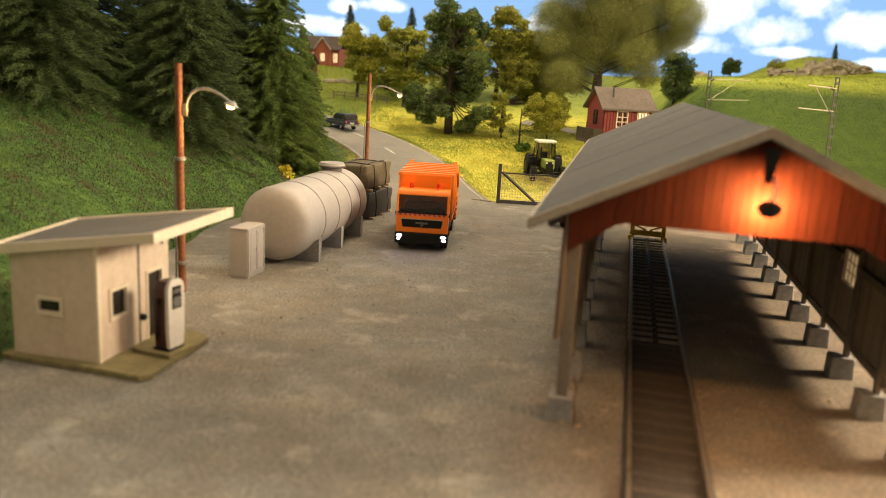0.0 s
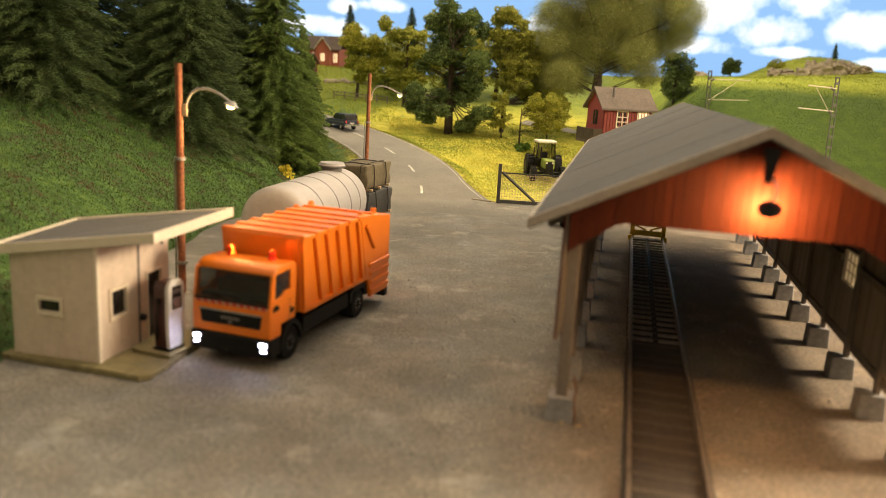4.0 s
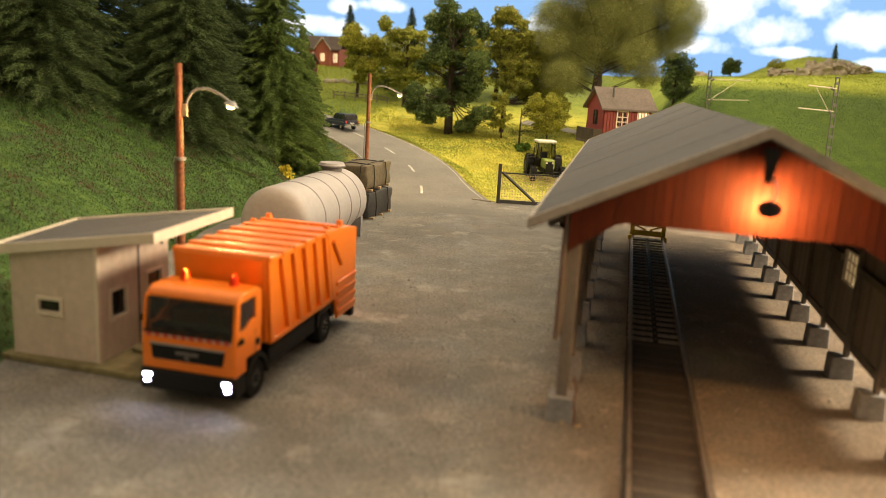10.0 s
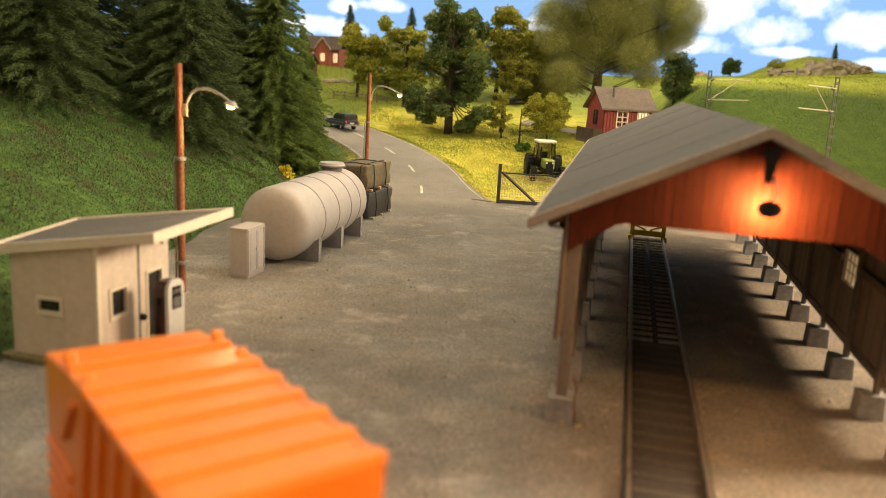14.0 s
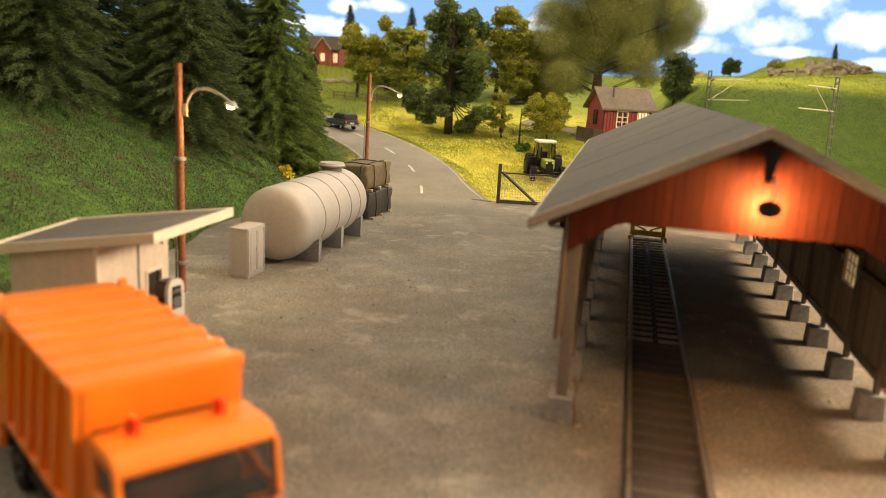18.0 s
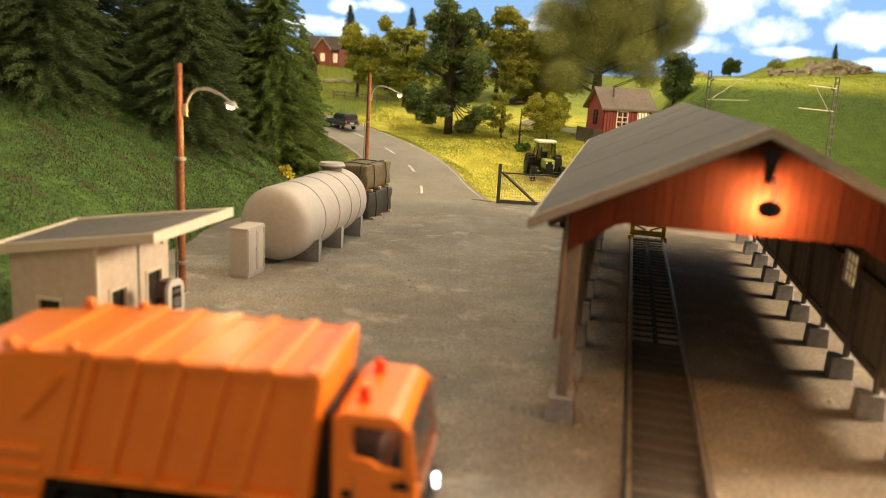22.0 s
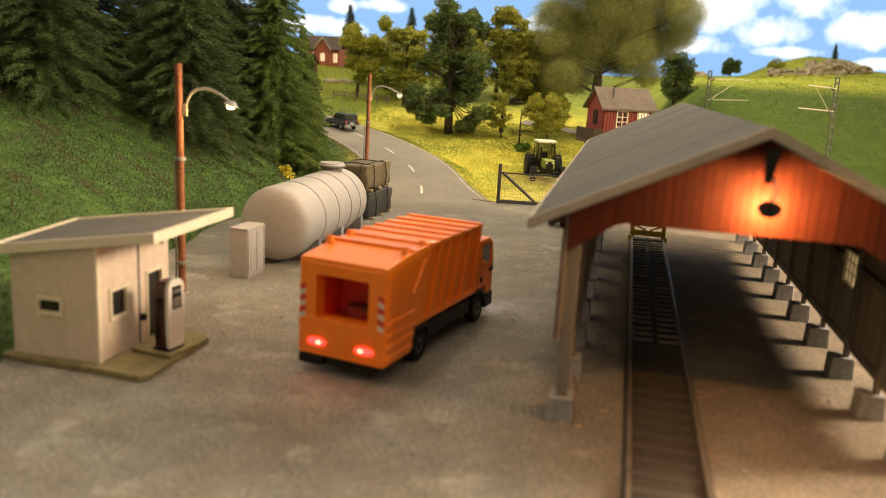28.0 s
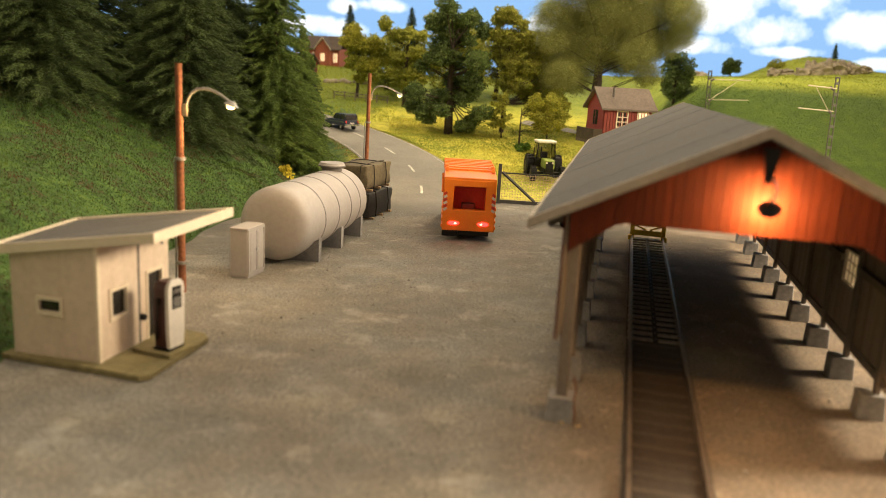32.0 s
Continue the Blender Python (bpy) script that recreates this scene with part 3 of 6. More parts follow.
# buffer stop
stop = thing("buffer_stop", on_track(END - .6), -TA, "small yellow steel buffer stop at the track end", "buffer stop")
part("beam", B(-.86, .86, -.12, .12, .76, .90, bevel=.03), YELLOW, stop)
for s in (-1, 1):
    part("upright", B(s * .78 - .10, s * .78 + .10, -.10, .14, .0, .78, bevel=.02), YELLOW, stop)
    part("strut", R((s * .76, .1, .6), (s * .76, 1.3, .1), .08, seg=6), YELLOW, stop)
    part("bracket", B(s * .86 - .10, s * .86 + .10, -.22, -.10, .02, .26, bevel=.02), YELLOW, stop)
    part("diagonal", R((s * .66, .02, .76), (s * .10, .02, .54), .045, seg=6), YELLOW, stop)
part("cross_bar", B(-.70, .70, -.12, .04, .26, .52, bevel=.02), YELLOW, stop)

# ---- the open train shed ----
SA = 12.2
shed = thing("train_shed", (2.95, 17.45, 0), -SA, "open red timber train shed with grey felt roof on concrete footings", "shed")
BAY, NB, WIDE = 2.86, 9, 7.40
MID, RIDGE, SLOPE = 3.66, 7.02, 0.487
F0, F1 = -0.70, 26.4


def roof_z(a):
    return RIDGE - abs(a - MID) * SLOPE


for side in (-1, 1):
    a0, a1 = MID, (-1.0 if side < 0 else 8.35)
    bm = E([(a0, RIDGE), (a1, roof_z(a1)), (a1, roof_z(a1) - .20), (a0, RIDGE - .22)], F0 + .04, F1 - .04)
    slab = part("roof_slope", bm, FELT, shed)
    # felt strips with lapped edges
    for kk in range(9):
        b0, b1 = F0 + .05 + kk * 2.99, F0 + .05 + kk * 2.99 + 3.05
        t = .010 + .006 * (kk % 2)
        bm = E([(a0, RIDGE + t), (a1, roof_z(a1) + t), (a1, roof_z(a1) - .03), (a0, RIDGE - .03)], b0, min(b1, F1 - .05))
        part("felt_strip", bm, FELT, slab)
    for end, b in (("front", F0), ("back", F1 - .10)):
        bm = E([(a0, RIDGE + .04), (a1 + side * .03, roof_z(a1) + .035), (a1 + side * .03, roof_z(a1) - .18), (a0, RIDGE - .18)], b - .04, b + .10)
        part("barge_board", bm, BARGE, shed)
    part("eave_board", B(*sorted((a1 - side * .02, a1 + side * .05)), F0 + .1, F1 - .1, roof_z(a1) - .2, roof_z(a1) + .02), BARGE, shed)


# gable boards, front and back
def gable_bottom(a):
    if a < .9:
        return 4.05 + (4.78 - 4.05) * max(0, a + .15) / 1.05
    if a > 5.7:
        return 4.05 + (4.78 - 4.05) * max(0, 6.95 - a) / 1.25
    return 4.78


for b in (-.26, 25.9):
    frame_ = part("gable_frame", E([(-.15, 4.35), (MID, RIDGE - .5), (7.5, 4.35), (7.5, 4.2), (MID, RIDGE - .75), (-.15, 4.2)], b + .03, b + .13), DARKWOOD, shed)
    w = 0.192
    n = int((7.55 + .15) / w)
    for i in range(n):
        a0, a1 = -.15 + i * w + .005, -.15 + (i + 1) * w - .005
        off = random.uniform(-.008, .012)
        bm = E([(a0, gable_bottom(a0)), (a1, gable_bottom(a1)), (a1, roof_z(a1) - .21), (a0, roof_z(a0) - .21)], b - .05 + off, b + .02)
        part("board", bm, REDWOOD, frame_)
    part("gable_backing", E([(-.14, gable_bottom(0) + .05), (.9, 4.83), (5.7, 4.83), (6.95, 4.10), (7.5, 4.10), (7.5, roof_z(7.5) - .22), (MID, RIDGE - .23), (-.14, roof_z(-.14) - .22)], b + .02, b + .03), REDWOOD, frame_)

# posts, footings and rails
me_foot = finish("footing", E([(-.33, 0), (.33, 0), (.29, .64), (-.29, .64)], -.31, .31, bevel=.03), CONCRETE, 0)
me_post = finish("post", B(-.13, .13, -.15, .15, .55, 4.75, bevel=.02), GREYWOOD, 0)
me_dark = finish("post", B(.06, .19, -.13, .13, .47, 4.75, bevel=.02), GREYWOOD, 0)
for side, a in (("l", 0.0), ("r", WIDE)):
    for i in range(NB + 1):
        for me, nm in ((me_foot, "footing"), (me_post if side == "l" else me_dark, "post")):
            ob = new(nm, me)
            ob.parent = shed
            ob.matrix_basis = pose(a * S, (i * BAY + .02) * S, -.03 * S, 0, 0, random.uniform(-2, 2))
    part("wall_plate", B(a - .12, a + .12, -.1, 25.8, 4.55, 4.8), DARKWOOD, shed)
for i in range(NB + 1):
    part("tie_beam", B(-.1, WIDE + .1, i * BAY - .09 + .02, i * BAY + .09 + .02, 4.75, 4.98), DARKWOOD, shed)
    for s in (-1, 1):
        part("rafter", R((MID, i * BAY + .02, RIDGE - .34), (MID + s * 4.3, i * BAY + .02, roof_z(MID + 4.3) - .34), .09, seg=6), DARKWOOD, shed)

# side walls: boards hung between the posts
WIN_B = 5.85
for side, a, zlow in (("l", -.19, 1.15), ("r", WIDE + .19, 0.80)):
    wall = part("side_wall_rail", B(a - .05, a + .05, BAY - .1 if side == "l" else -.2, 25.95, zlow + .02, zlow + .26), GREYWOOD, shed)
    s = -1 if side == "l" else 1
    for b0, b1 in ((-.1, WIN_B - .08), (WIN_B + 1.58, 25.9)) if side == "r" else ((BAY, 25.9),):
        part("middle_rail", B(*sorted((a - s * .05, a - s * .17)), b0, b1, 3.02, 3.22), GREYWOOD, shed)
    w = 0.30
    n = int(26.1 / w)
    for i in range(n):
        b0, b1 = -.15 + i * w + .008, -.15 + (i + 1) * w - .008
        # the first bay beside the track stays open below
        zb, zt = 1.95 if side == "l" and i * w < BAY - .2 else zlow, roof_z(a) - .24
        spans = [(zb, zt)]
        if side == "r":
            if WIN_B < (b0 + b1) / 2 < WIN_B + 1.5:
                spans = [(zb, 2.45), (3.42, zt)]
        for z0, z1 in spans:
            part("board", B(*sorted((a + s * .05, a + s * .10)), b0, b1, z0, z1), REDWOOD, wall)
            part("inner_board", B(*sorted((a + s * .045, a - s * .0)), b0, b1 + .01, z0, z1), INNERWOOD, wall)
    if side == "r":
        wb = WIN_B
        win = part("window", B(a - .08, a + .13, wb - .06, wb + .02, 2.42, 3.45), BARGE, shed, "small barred window with pale frame")
        part("window_frame", B(a - .08, a + .13, wb + 1.48, wb + 1.56, 2.42, 3.45), BARGE, win)
        part("window_frame", B(a - .08, a + .13, wb + .02, wb + 1.48, 2.40, 2.48), BARGE, win)
        part("window_frame", B(a - .08, a + .13, wb + .02, wb + 1.48, 3.38, 3.46), BARGE, win)
        part("pane", B(a + .00, a + .02, wb + .02, wb + 1.48, 2.48, 3.38), FROSTED, win)
        for bb in (.38, .75, 1.12):
            part("glazing_bar", B(a - .02, a + .05, wb + bb - .02, wb + bb + .02, 2.48, 3.38), BARGE, win)
        for zz in (2.78, 3.08):
            part("glazing_bar", B(a - .02, a + .05, wb + .02, wb + 1.48, zz - .02, zz + .02), BARGE, win)

# gable lamp: hung from the ridge at the verge, its shade leans so that it lights the boards
lamp = part("gable_lamp", E([(3.58, 6.62), (3.90, 6.62), (3.80, 6.05), (3.66, 6.05)], -.66, -.50, "y", .02), BLACK, shed, "black gooseneck lamp, lit warm")
part("bracket", B(3.655, 3.795, -.70, -.54, 5.92, 6.10, bevel=.03), BLACK, lamp)
LAMP_AT = (3.78, -.90, 5.48)
part("gooseneck", pipe(bmesh.new(), [(3.76, -.62, 6.02), (3.80, -.72, 6.03), (3.84, -.84, 5.97), (3.86, -.92, 5.84), (3.85, -.95, 5.70), (3.80, -.93, 5.55)], .024), SILVER, lamp)
AIM = Matrix.Translation(LAMP_AT) @ Matrix.Rotation(radians(40), 4, "X") @ Matrix.Rotation(radians(-6), 4, "Y")
bm = bmesh.new()
bmesh.ops.create_cone(bm, cap_ends=False, segments=28, radius1=.225, radius2=.05, depth=.12, matrix=AIM)
bmesh.ops.solidify(bm, geom=bm.faces[:], thickness=.012)
rod(bm, AIM @ V3((0, 0, .04)), AIM @ V3((0, 0, .13)), .065, .04, 16)
part("shade", bm, BLACK, lamp, smooth=40)
bm = bmesh.new()
bmesh.ops.create_uvsphere(bm, u_segments=14, v_segments=8, radius=.05, matrix=AIM @ Matrix.Translation((0, 0, -.02)))
part("bulb", bm, LAMPGLOW, lamp, smooth=1)


def shed_place(a, b, z):
    c, s = math.cos(radians(SA)), math.sin(radians(SA))
    return (2.95 + a * c + b * s, 17.45 - a * s + b * c, z)


small_lamp("gable_lamp_light", shed_place(3.78, -.804, 5.365), 490, (1.0, 0.54, 0.19), 0.035)

# ---- fuel hut ----
HT = -12.0
HX, HY = -8.42, 18.80
hut = thing("fuel_hut", (HX, HY, 0), HT, "small cream rendered fuel hut with slanted flat roof", "hut")


def hl(x, y):
    """From the yard's plan to the hut's own."""
    c, s = math.cos(radians(-HT)), math.sin(radians(-HT))
    return ((x - HX) * c - (y - HY) * s, (x - HX) * s + (y - HY) * c)


slab = part("plinth", E([hl(*q) for q in ((-11.1, 19.15), (-8.2, 18.42), (-7.2, 18.12), (-6.98, 18.3), (-6.42, 21.2), (-6.62, 21.6), (-7.6, 21.9), (-9.9, 23.4))], 0, .16, "z", .03), OLIVE, hut)


def hut_top(x):
    return 3.30 + .165 * x


part("front_wall", E([(-2.45, .14), (-1.66, .14), (-1.66, hut_top(-1.66)), (-2.45, hut_top(-2.45))], 0, .16), RENDER_WALL, hut)
part("front_wall", E([(-1.04, .14), (0, .14), (0, hut_top(0)), (-1.04, hut_top(-1.04))], 0, .16), RENDER_WALL, hut)
part("front_wall", E([(-1.66, .14), (-1.04, .14), (-1.04, 1.36), (-1.66, 1.36)], 0, .16), RENDER_WALL, hut)
part("front_wall", E([(-1.66, 1.66), (-1.04, 1.66), (-1.04, hut_top(-1.04)), (-1.66, hut_top(-1.66))], 0, .16), RENDER_WALL, hut)


def wall_piece(name, y0, y1, z0, z1, mat=RENDER_WALL):
    return part(name, B(-.14, 0, y0, y1, z0, z1), mat, hut)


W0, W1, D0, D1, HL = .50, 1.16, 2.12, 2.80, 3.05
wall_piece("side_wall", .16, W0, .14, 3.3)
wall_piece("side_wall", W0, W1, .14, 1.18)
wall_piece("side_wall", W0, W1, 1.90, 3.3)
wall_piece("side_wall", W1, D0, .14, 3.3)
wall_piece("side_wall", D0, D1, 2.0, 3.3)
wall_piece("side_wall", D1, HL, .14, 3.3)
part("back_wall", B(-2.45, 0, HL, HL + .14, .14, 2.95), RENDER_WALL, hut)
part("far_side_wall", B(-2.45, -2.31, .16, HL, .14, 2.9), RENDER_WALL, hut)
win = part("side_window", B(-.10, -.06, W0, W1, 1.18, 1.90), DARKGLASS, hut, "small dark window in a cream frame")
for y0, y1, z0, z1 in ((W0 - .06, W0 + .03, 1.10, 1.96), (W1 - .03, W1 + .06, 1.10, 1.96), (W0 + .03, W1 - .03, 1.87, 1.96), (W0 + .03, W1 - .03, 1.10, 1.21)):
    part("window_frame", B(-.05, .045, y0, y1, z0, z1, bevel=.01), CREAM, win)
win = part("front_window", B(-1.66, -1.04, .06, .10, 1.36, 1.66), DARKGLASS, hut, "low dark slot window in a cream frame")
for x0, x1, z0, z1 in ((-1.73, -.97, 1.65, 1.74), (-1.73, -.97, 1.25, 1.37), (-1.73, -1.65, 1.37, 1.65), (-1.05, -.97, 1.37, 1.65)):
    part("window_frame", B(x0, x1, -.05, .02, z0, z1, bevel=.01), CREAM, win)
door = part("door", B(-.09, -.05, D0, D1, .16, 2.0), DARKGLASS, hut, "dark glazed door")
for y0, y1, z0, z1 in ((D0 - .07, D0 + .01, .16, 2.08), (D1 - .01, D1 + .07, .16, 2.08), (D0 + .01, D1 - .01, 1.99, 2.08)):
    part("door_frame", B(-.06, .04, y0, y1, z0, z1, bevel=.01), CREAM, door)
part("corner_trim", B(-.06, .03, -.03, .10, .14, 3.2, bevel=.01), CREAM, hut)
part("wall_joint", B(-.02, .012, 1.70, 1.78, .14, 3.25), SEAM, hut)
part("wall_lamp", R((.0, 1.82, .86), (.14, 1.82, .86), .10, .08, 12), BLACK, hut, smooth=40)
part("vent", R((.0, 2.85, 2.72), (.03, 2.85, 2.72), .05, .05, 10), SEAM, hut)
# roof: rises to the right, cream fascia round dark felt
RO = [(*hl(-11.3, 19.25), 2.76), (*hl(-6.92, 18.55), 3.46), (*hl(-6.02, 22.05), 3.55), (*hl(-10.1, 21.5), 3.12)]
bm = bmesh.new()
lo = [bm.verts.new((x, y, z)) for x, y, z in RO]
hi = [bm.verts.new((x, y, z + .12)) for x, y, z in RO]
bm.faces.new(lo[::-1]), bm.faces.new(hi)
for i in range(4):
    bm.faces.new((lo[i], lo[(i + 1) % 4], hi[(i + 1) % 4], hi[i]))
roof = part("roof", bm, FELT, hut)
for i in range(4):
    (x0, y0, z0), (x1, y1, z1) = RO[i], RO[(i + 1) % 4]
    bm = bmesh.new()
    dx, dy = x1 - x0, y1 - y0
    ln = math.hypot(dx, dy)
    ex, ey = dx / ln * .07, dy / ln * .07
    nx, ny = dy / ln * .07, -dx / ln * .07
    q = [(x0 - ex, y0 - ey, z0), (x1, y1, z1), (x1 + nx, y1 + ny, z1), (x0 + nx - ex, y0 + ny - ey, z0)]
    lo = [bm.verts.new((x, y, z - .07)) for x, y, z in q]
    hi = [bm.verts.new((x, y, z + .18)) for x, y, z in q]
    bm.faces.new(lo[::-1]), bm.faces.new(hi)
    for j in range(4):
        bm.faces.new((lo[j], lo[(j + 1) % 4], hi[(j + 1) % 4], hi[j]))
    bmesh.ops.recalc_face_normals(bm, faces=bm.faces[:])
    part("fascia", bm, CREAM, roof)

# fuel pump on the plinth
pump = thing("fuel_pump", (-7.14, 20.0, .16), 70, "old maroon fuel pump with white front panel on a step", "fuel pump")
part("step", B(-.52, .52, -.48, .72, 0, .10, bevel=.02), OLIVE, pump)
# local: the front faces -y
prof = [(-.24, .12), (.24, .12), (.29, .5), (.31, 1.2), (.28, 1.78), (.20, 1.93), (-.20, 1.93), (-.28, 1.78), (-.31, 1.2), (-.29, .5)]
part("housing", E(prof, -.20, .18, "y", .03), MAROON, pump, "dark maroon housing")
out = [(-.27, .16), (.27, .16), (.31, .5), (.32, 1.2), (.32, 1.74), (.27, 1.90), (.16, 1.99), (-.16, 1.99), (-.27, 1.90), (-.32, 1.74), (-.32, 1.2), (-.31, .5)]
face = part("front_panel", E(out, -.32, -.20, "y", .025), PUMPWHITE, pump, "white enamel front panel")
part("dial", B(-.18, .18, -.335, -.315, 1.22, 1.82, bevel=.01), DARKGLASS, face)
part("dial_face", B(-.13, .13, -.342, -.336, 1.26, 1.52), SILVER, face)
part("pump_number", B(-.13, .13, -.342, -.336, 1.64, 1.74), SEAM, face)
part("base", B(-.32, .32, -.31, .20, .10, .17, bevel=.02), BLACK, pump)
part("hose", pipe(bmesh.new(), [(-.30, .02, 1.45), (-.37, .0, 1.2), (-.38, .02, .7), (-.35, .04, .4), (-.31, .06, .8)], .03), BLACK, pump, smooth=1)
part("nozzle", B(-.37, -.30, -.06, .06, 1.34, 1.52, bevel=.02), BLACK, pump)

# ---- switch cabinet ----
cab_ = thing("switch_cabinet", (-7.1, 28.25, 0), -12, "plain grey steel switch cabinet with double doors", "cabinet")
part("plinth", B(-.66, .02, .0, 1.32, 0, .07), TANKGREY, cab_)
part("body", B(-.68, .0, -.02, 1.34, .06, 1.80, bevel=.02), TANKGREY, cab_)
part("top", B(-.70, .03, -.04, 1.36, 1.80, 1.87, bevel=.02), TANKGREY, cab_)
for k_, (y0, y1) in enumerate(((.09, .66), (.69, 1.26))):
    door = part("door", B(.0, .035, y0, y1, .20, 1.70, bevel=.012), TANKGREY, cab_)
    for z0, z1 in ((.26, .92), (1.0, 1.64)):
        part("door_panel", B(.03, .05, y0 + .08, y1 - .08, z0, z1, bevel=.008), TANKGREY, door)
part("handle", B(.035, .09, .60, .75, .98, 1.06, bevel=.01), SILVER, cab_)
for y0, y1, z0, z1 in ((.0, .06, .1, 1.8), (1.28, 1.34, .1, 1.8), (.06, 1.28, .1, .17), (.06, 1.28, 1.73, 1.8)):
    part("door_frame", B(.0, .05, y0, y1, z0, z1), TANKGREY, cab_)

# ---- fuel tank ----
TR = 1.48
tank = thing("fuel_tank", (-6.62, 30.95, 0), -10.7, "large pale grey cylindrical fuel tank on concrete saddles", "tank")
TL, TZ = 7.3, 1.61
DISH = ((.44, .001), (.435, .55), (.415, .95), (.37, 1.21), (.30, 1.35), (.20, 1.435), (.08, 1.472), (-.08, TR))
prof = [(-a, r) for a, r in DISH] + [(TL * k_ / 6, TR) for k_ in range(1, 6)] + [(TL + a, r) for a, r in reversed(DISH)]
bm = bmesh.new()
NS = 48
rings = [[bm.verts.new((r * math.cos(2 * math.pi * k_ / NS), y, TZ + r * math.sin(2 * math.pi * k_ / NS))) for k_ in range(NS)] for y, r in prof]
for a, b in zip(rings, rings[1:]):
    for k_ in range(NS):
        bm.faces.new((a[k_], b[k_], b[(k_ + 1) % NS], a[(k_ + 1) % NS]))
part("shell", bm, TANKGREY, tank, smooth=1)
for y in (1.58, 3.35, 5.0, 6.35):
    bm = bmesh.new()
    rr = [[bm.verts.new((r * math.cos(2 * math.pi * k_ / NS), yy, TZ + r * math.sin(2 * math.pi * k_ / NS))) for k_ in range(NS)]
          for yy, r in ((y - .035, TR - .01), (y - .03, TR + .012), (y + .03, TR + .012), (y + .035, TR - .01))]
    for a, b in zip(rr, rr[1:]):
        for k_ in range(NS):
            bm.faces.new((a[k_], b[k_], b[(k_ + 1) % NS], a[(k_ + 1) % NS]))
    part("seam", bm, SEAM, tank, smooth=1)
for y in (.95, 3.8, 6.65):
    out = [(-1.35, 0), (1.48, 0), (1.48, .98)] + [((TR - .02) * math.sin(t), TZ - (TR - .02) * math.cos(t)) for t in [radians(q) for q in range(56, -57, -8)]] + [(-1.35, .98)]
    part("saddle", E(out, y - .16, y + .16), CONCRETE, tank)
hatch = part("hatch", R((0, 6.45, TZ + TR - .05), (0, 6.45, TZ + TR + .22), .47, .46, 28), SEAM, tank, "round manhole with flanged lid", smooth=40)
part("lid", R((0, 6.45, TZ + TR + .20), (0, 6.45, TZ + TR + .34), .62, .56, 28), TANKGREY, hatch, smooth=40)
part("lid_rim", R((0, 6.45, TZ + TR + .16), (0, 6.45, TZ + TR + .22), .64, .64, 28), SEAM, hatch, smooth=40)

# ---- two tarpaulin-covered loads, one on the other ----
def bale(name, place, turn, sx, sy, sz, mat, label, seed):
    t = thing(name, place, turn, label, "covered crate")
    rnd = random.Random(seed)
    bm = B(-sx / 2, sx / 2, -sy / 2, sy / 2, .10, sz, bevel=.10)
    bmesh.ops.subdivide_edges(bm, edges=bm.edges[:], cuts=3, use_grid_fill=True)
    for v in bm.verts:
        nz = noise.noise_vector(v.co * 1.6 + V3((seed, 0, 0)))
        v.co += V3((nz.x * .15, nz.y * .15, nz.z * .12))
        if v.co.z < .35:
            v.co.x *= 1 + .03 * math.sin(v.co.y * 7)
    part("tarpaulin", bm, mat, t, smooth=50)
    for x in (-sx * .3, sx * .28):
        pipe_pts = [(x, -sy / 2 - .07, .1), (x, -sy / 2 - .07, sz * .5), (x + .05, -sy / 2 - .06, sz + .04), (x, 0, sz + .06), (x, sy / 2 + .06, sz + .04), (x, sy / 2 + .07, .1)]
        part("rope", pipe(bmesh.new(), pipe_pts, .022, 6), ROPE, t)
    for y in (-sy * .27, sy * .25):
        part("rope", pipe(bmesh.new(), [(-sx / 2 - .04, y, .1), (-sx / 2, y, sz + .03), (0, y + .06, sz + .07), (sx / 2 + .02, y, sz + .03), (sx / 2 + .08, y + .05, sz * .5), (sx / 2 + .06, y, .12)], .03, 6), ROPE, t)
    for y in (-sy * .38, 0, sy * .38):
        part("pallet_runner", B(-sx / 2 - .12, sx / 2 + .12, y - .09, y + .09, 0, .11, bevel=.01), PALEWOOD, t)
    return t


bale("tarpaulin_load", (-4.45, 43.4, 0), -15, 1.9, 3.6, 1.42, TARP_BLACK, "pallet load under black tarpaulin, tied with rope, on the ground", 4)
bale("tarpaulin_load", (-4.62, 43.3, 1.50), -15, 1.95, 3.5, 1.32, TARP_OLIVE, "olive tarpaulin load tied with rope, stacked on another load", 9)


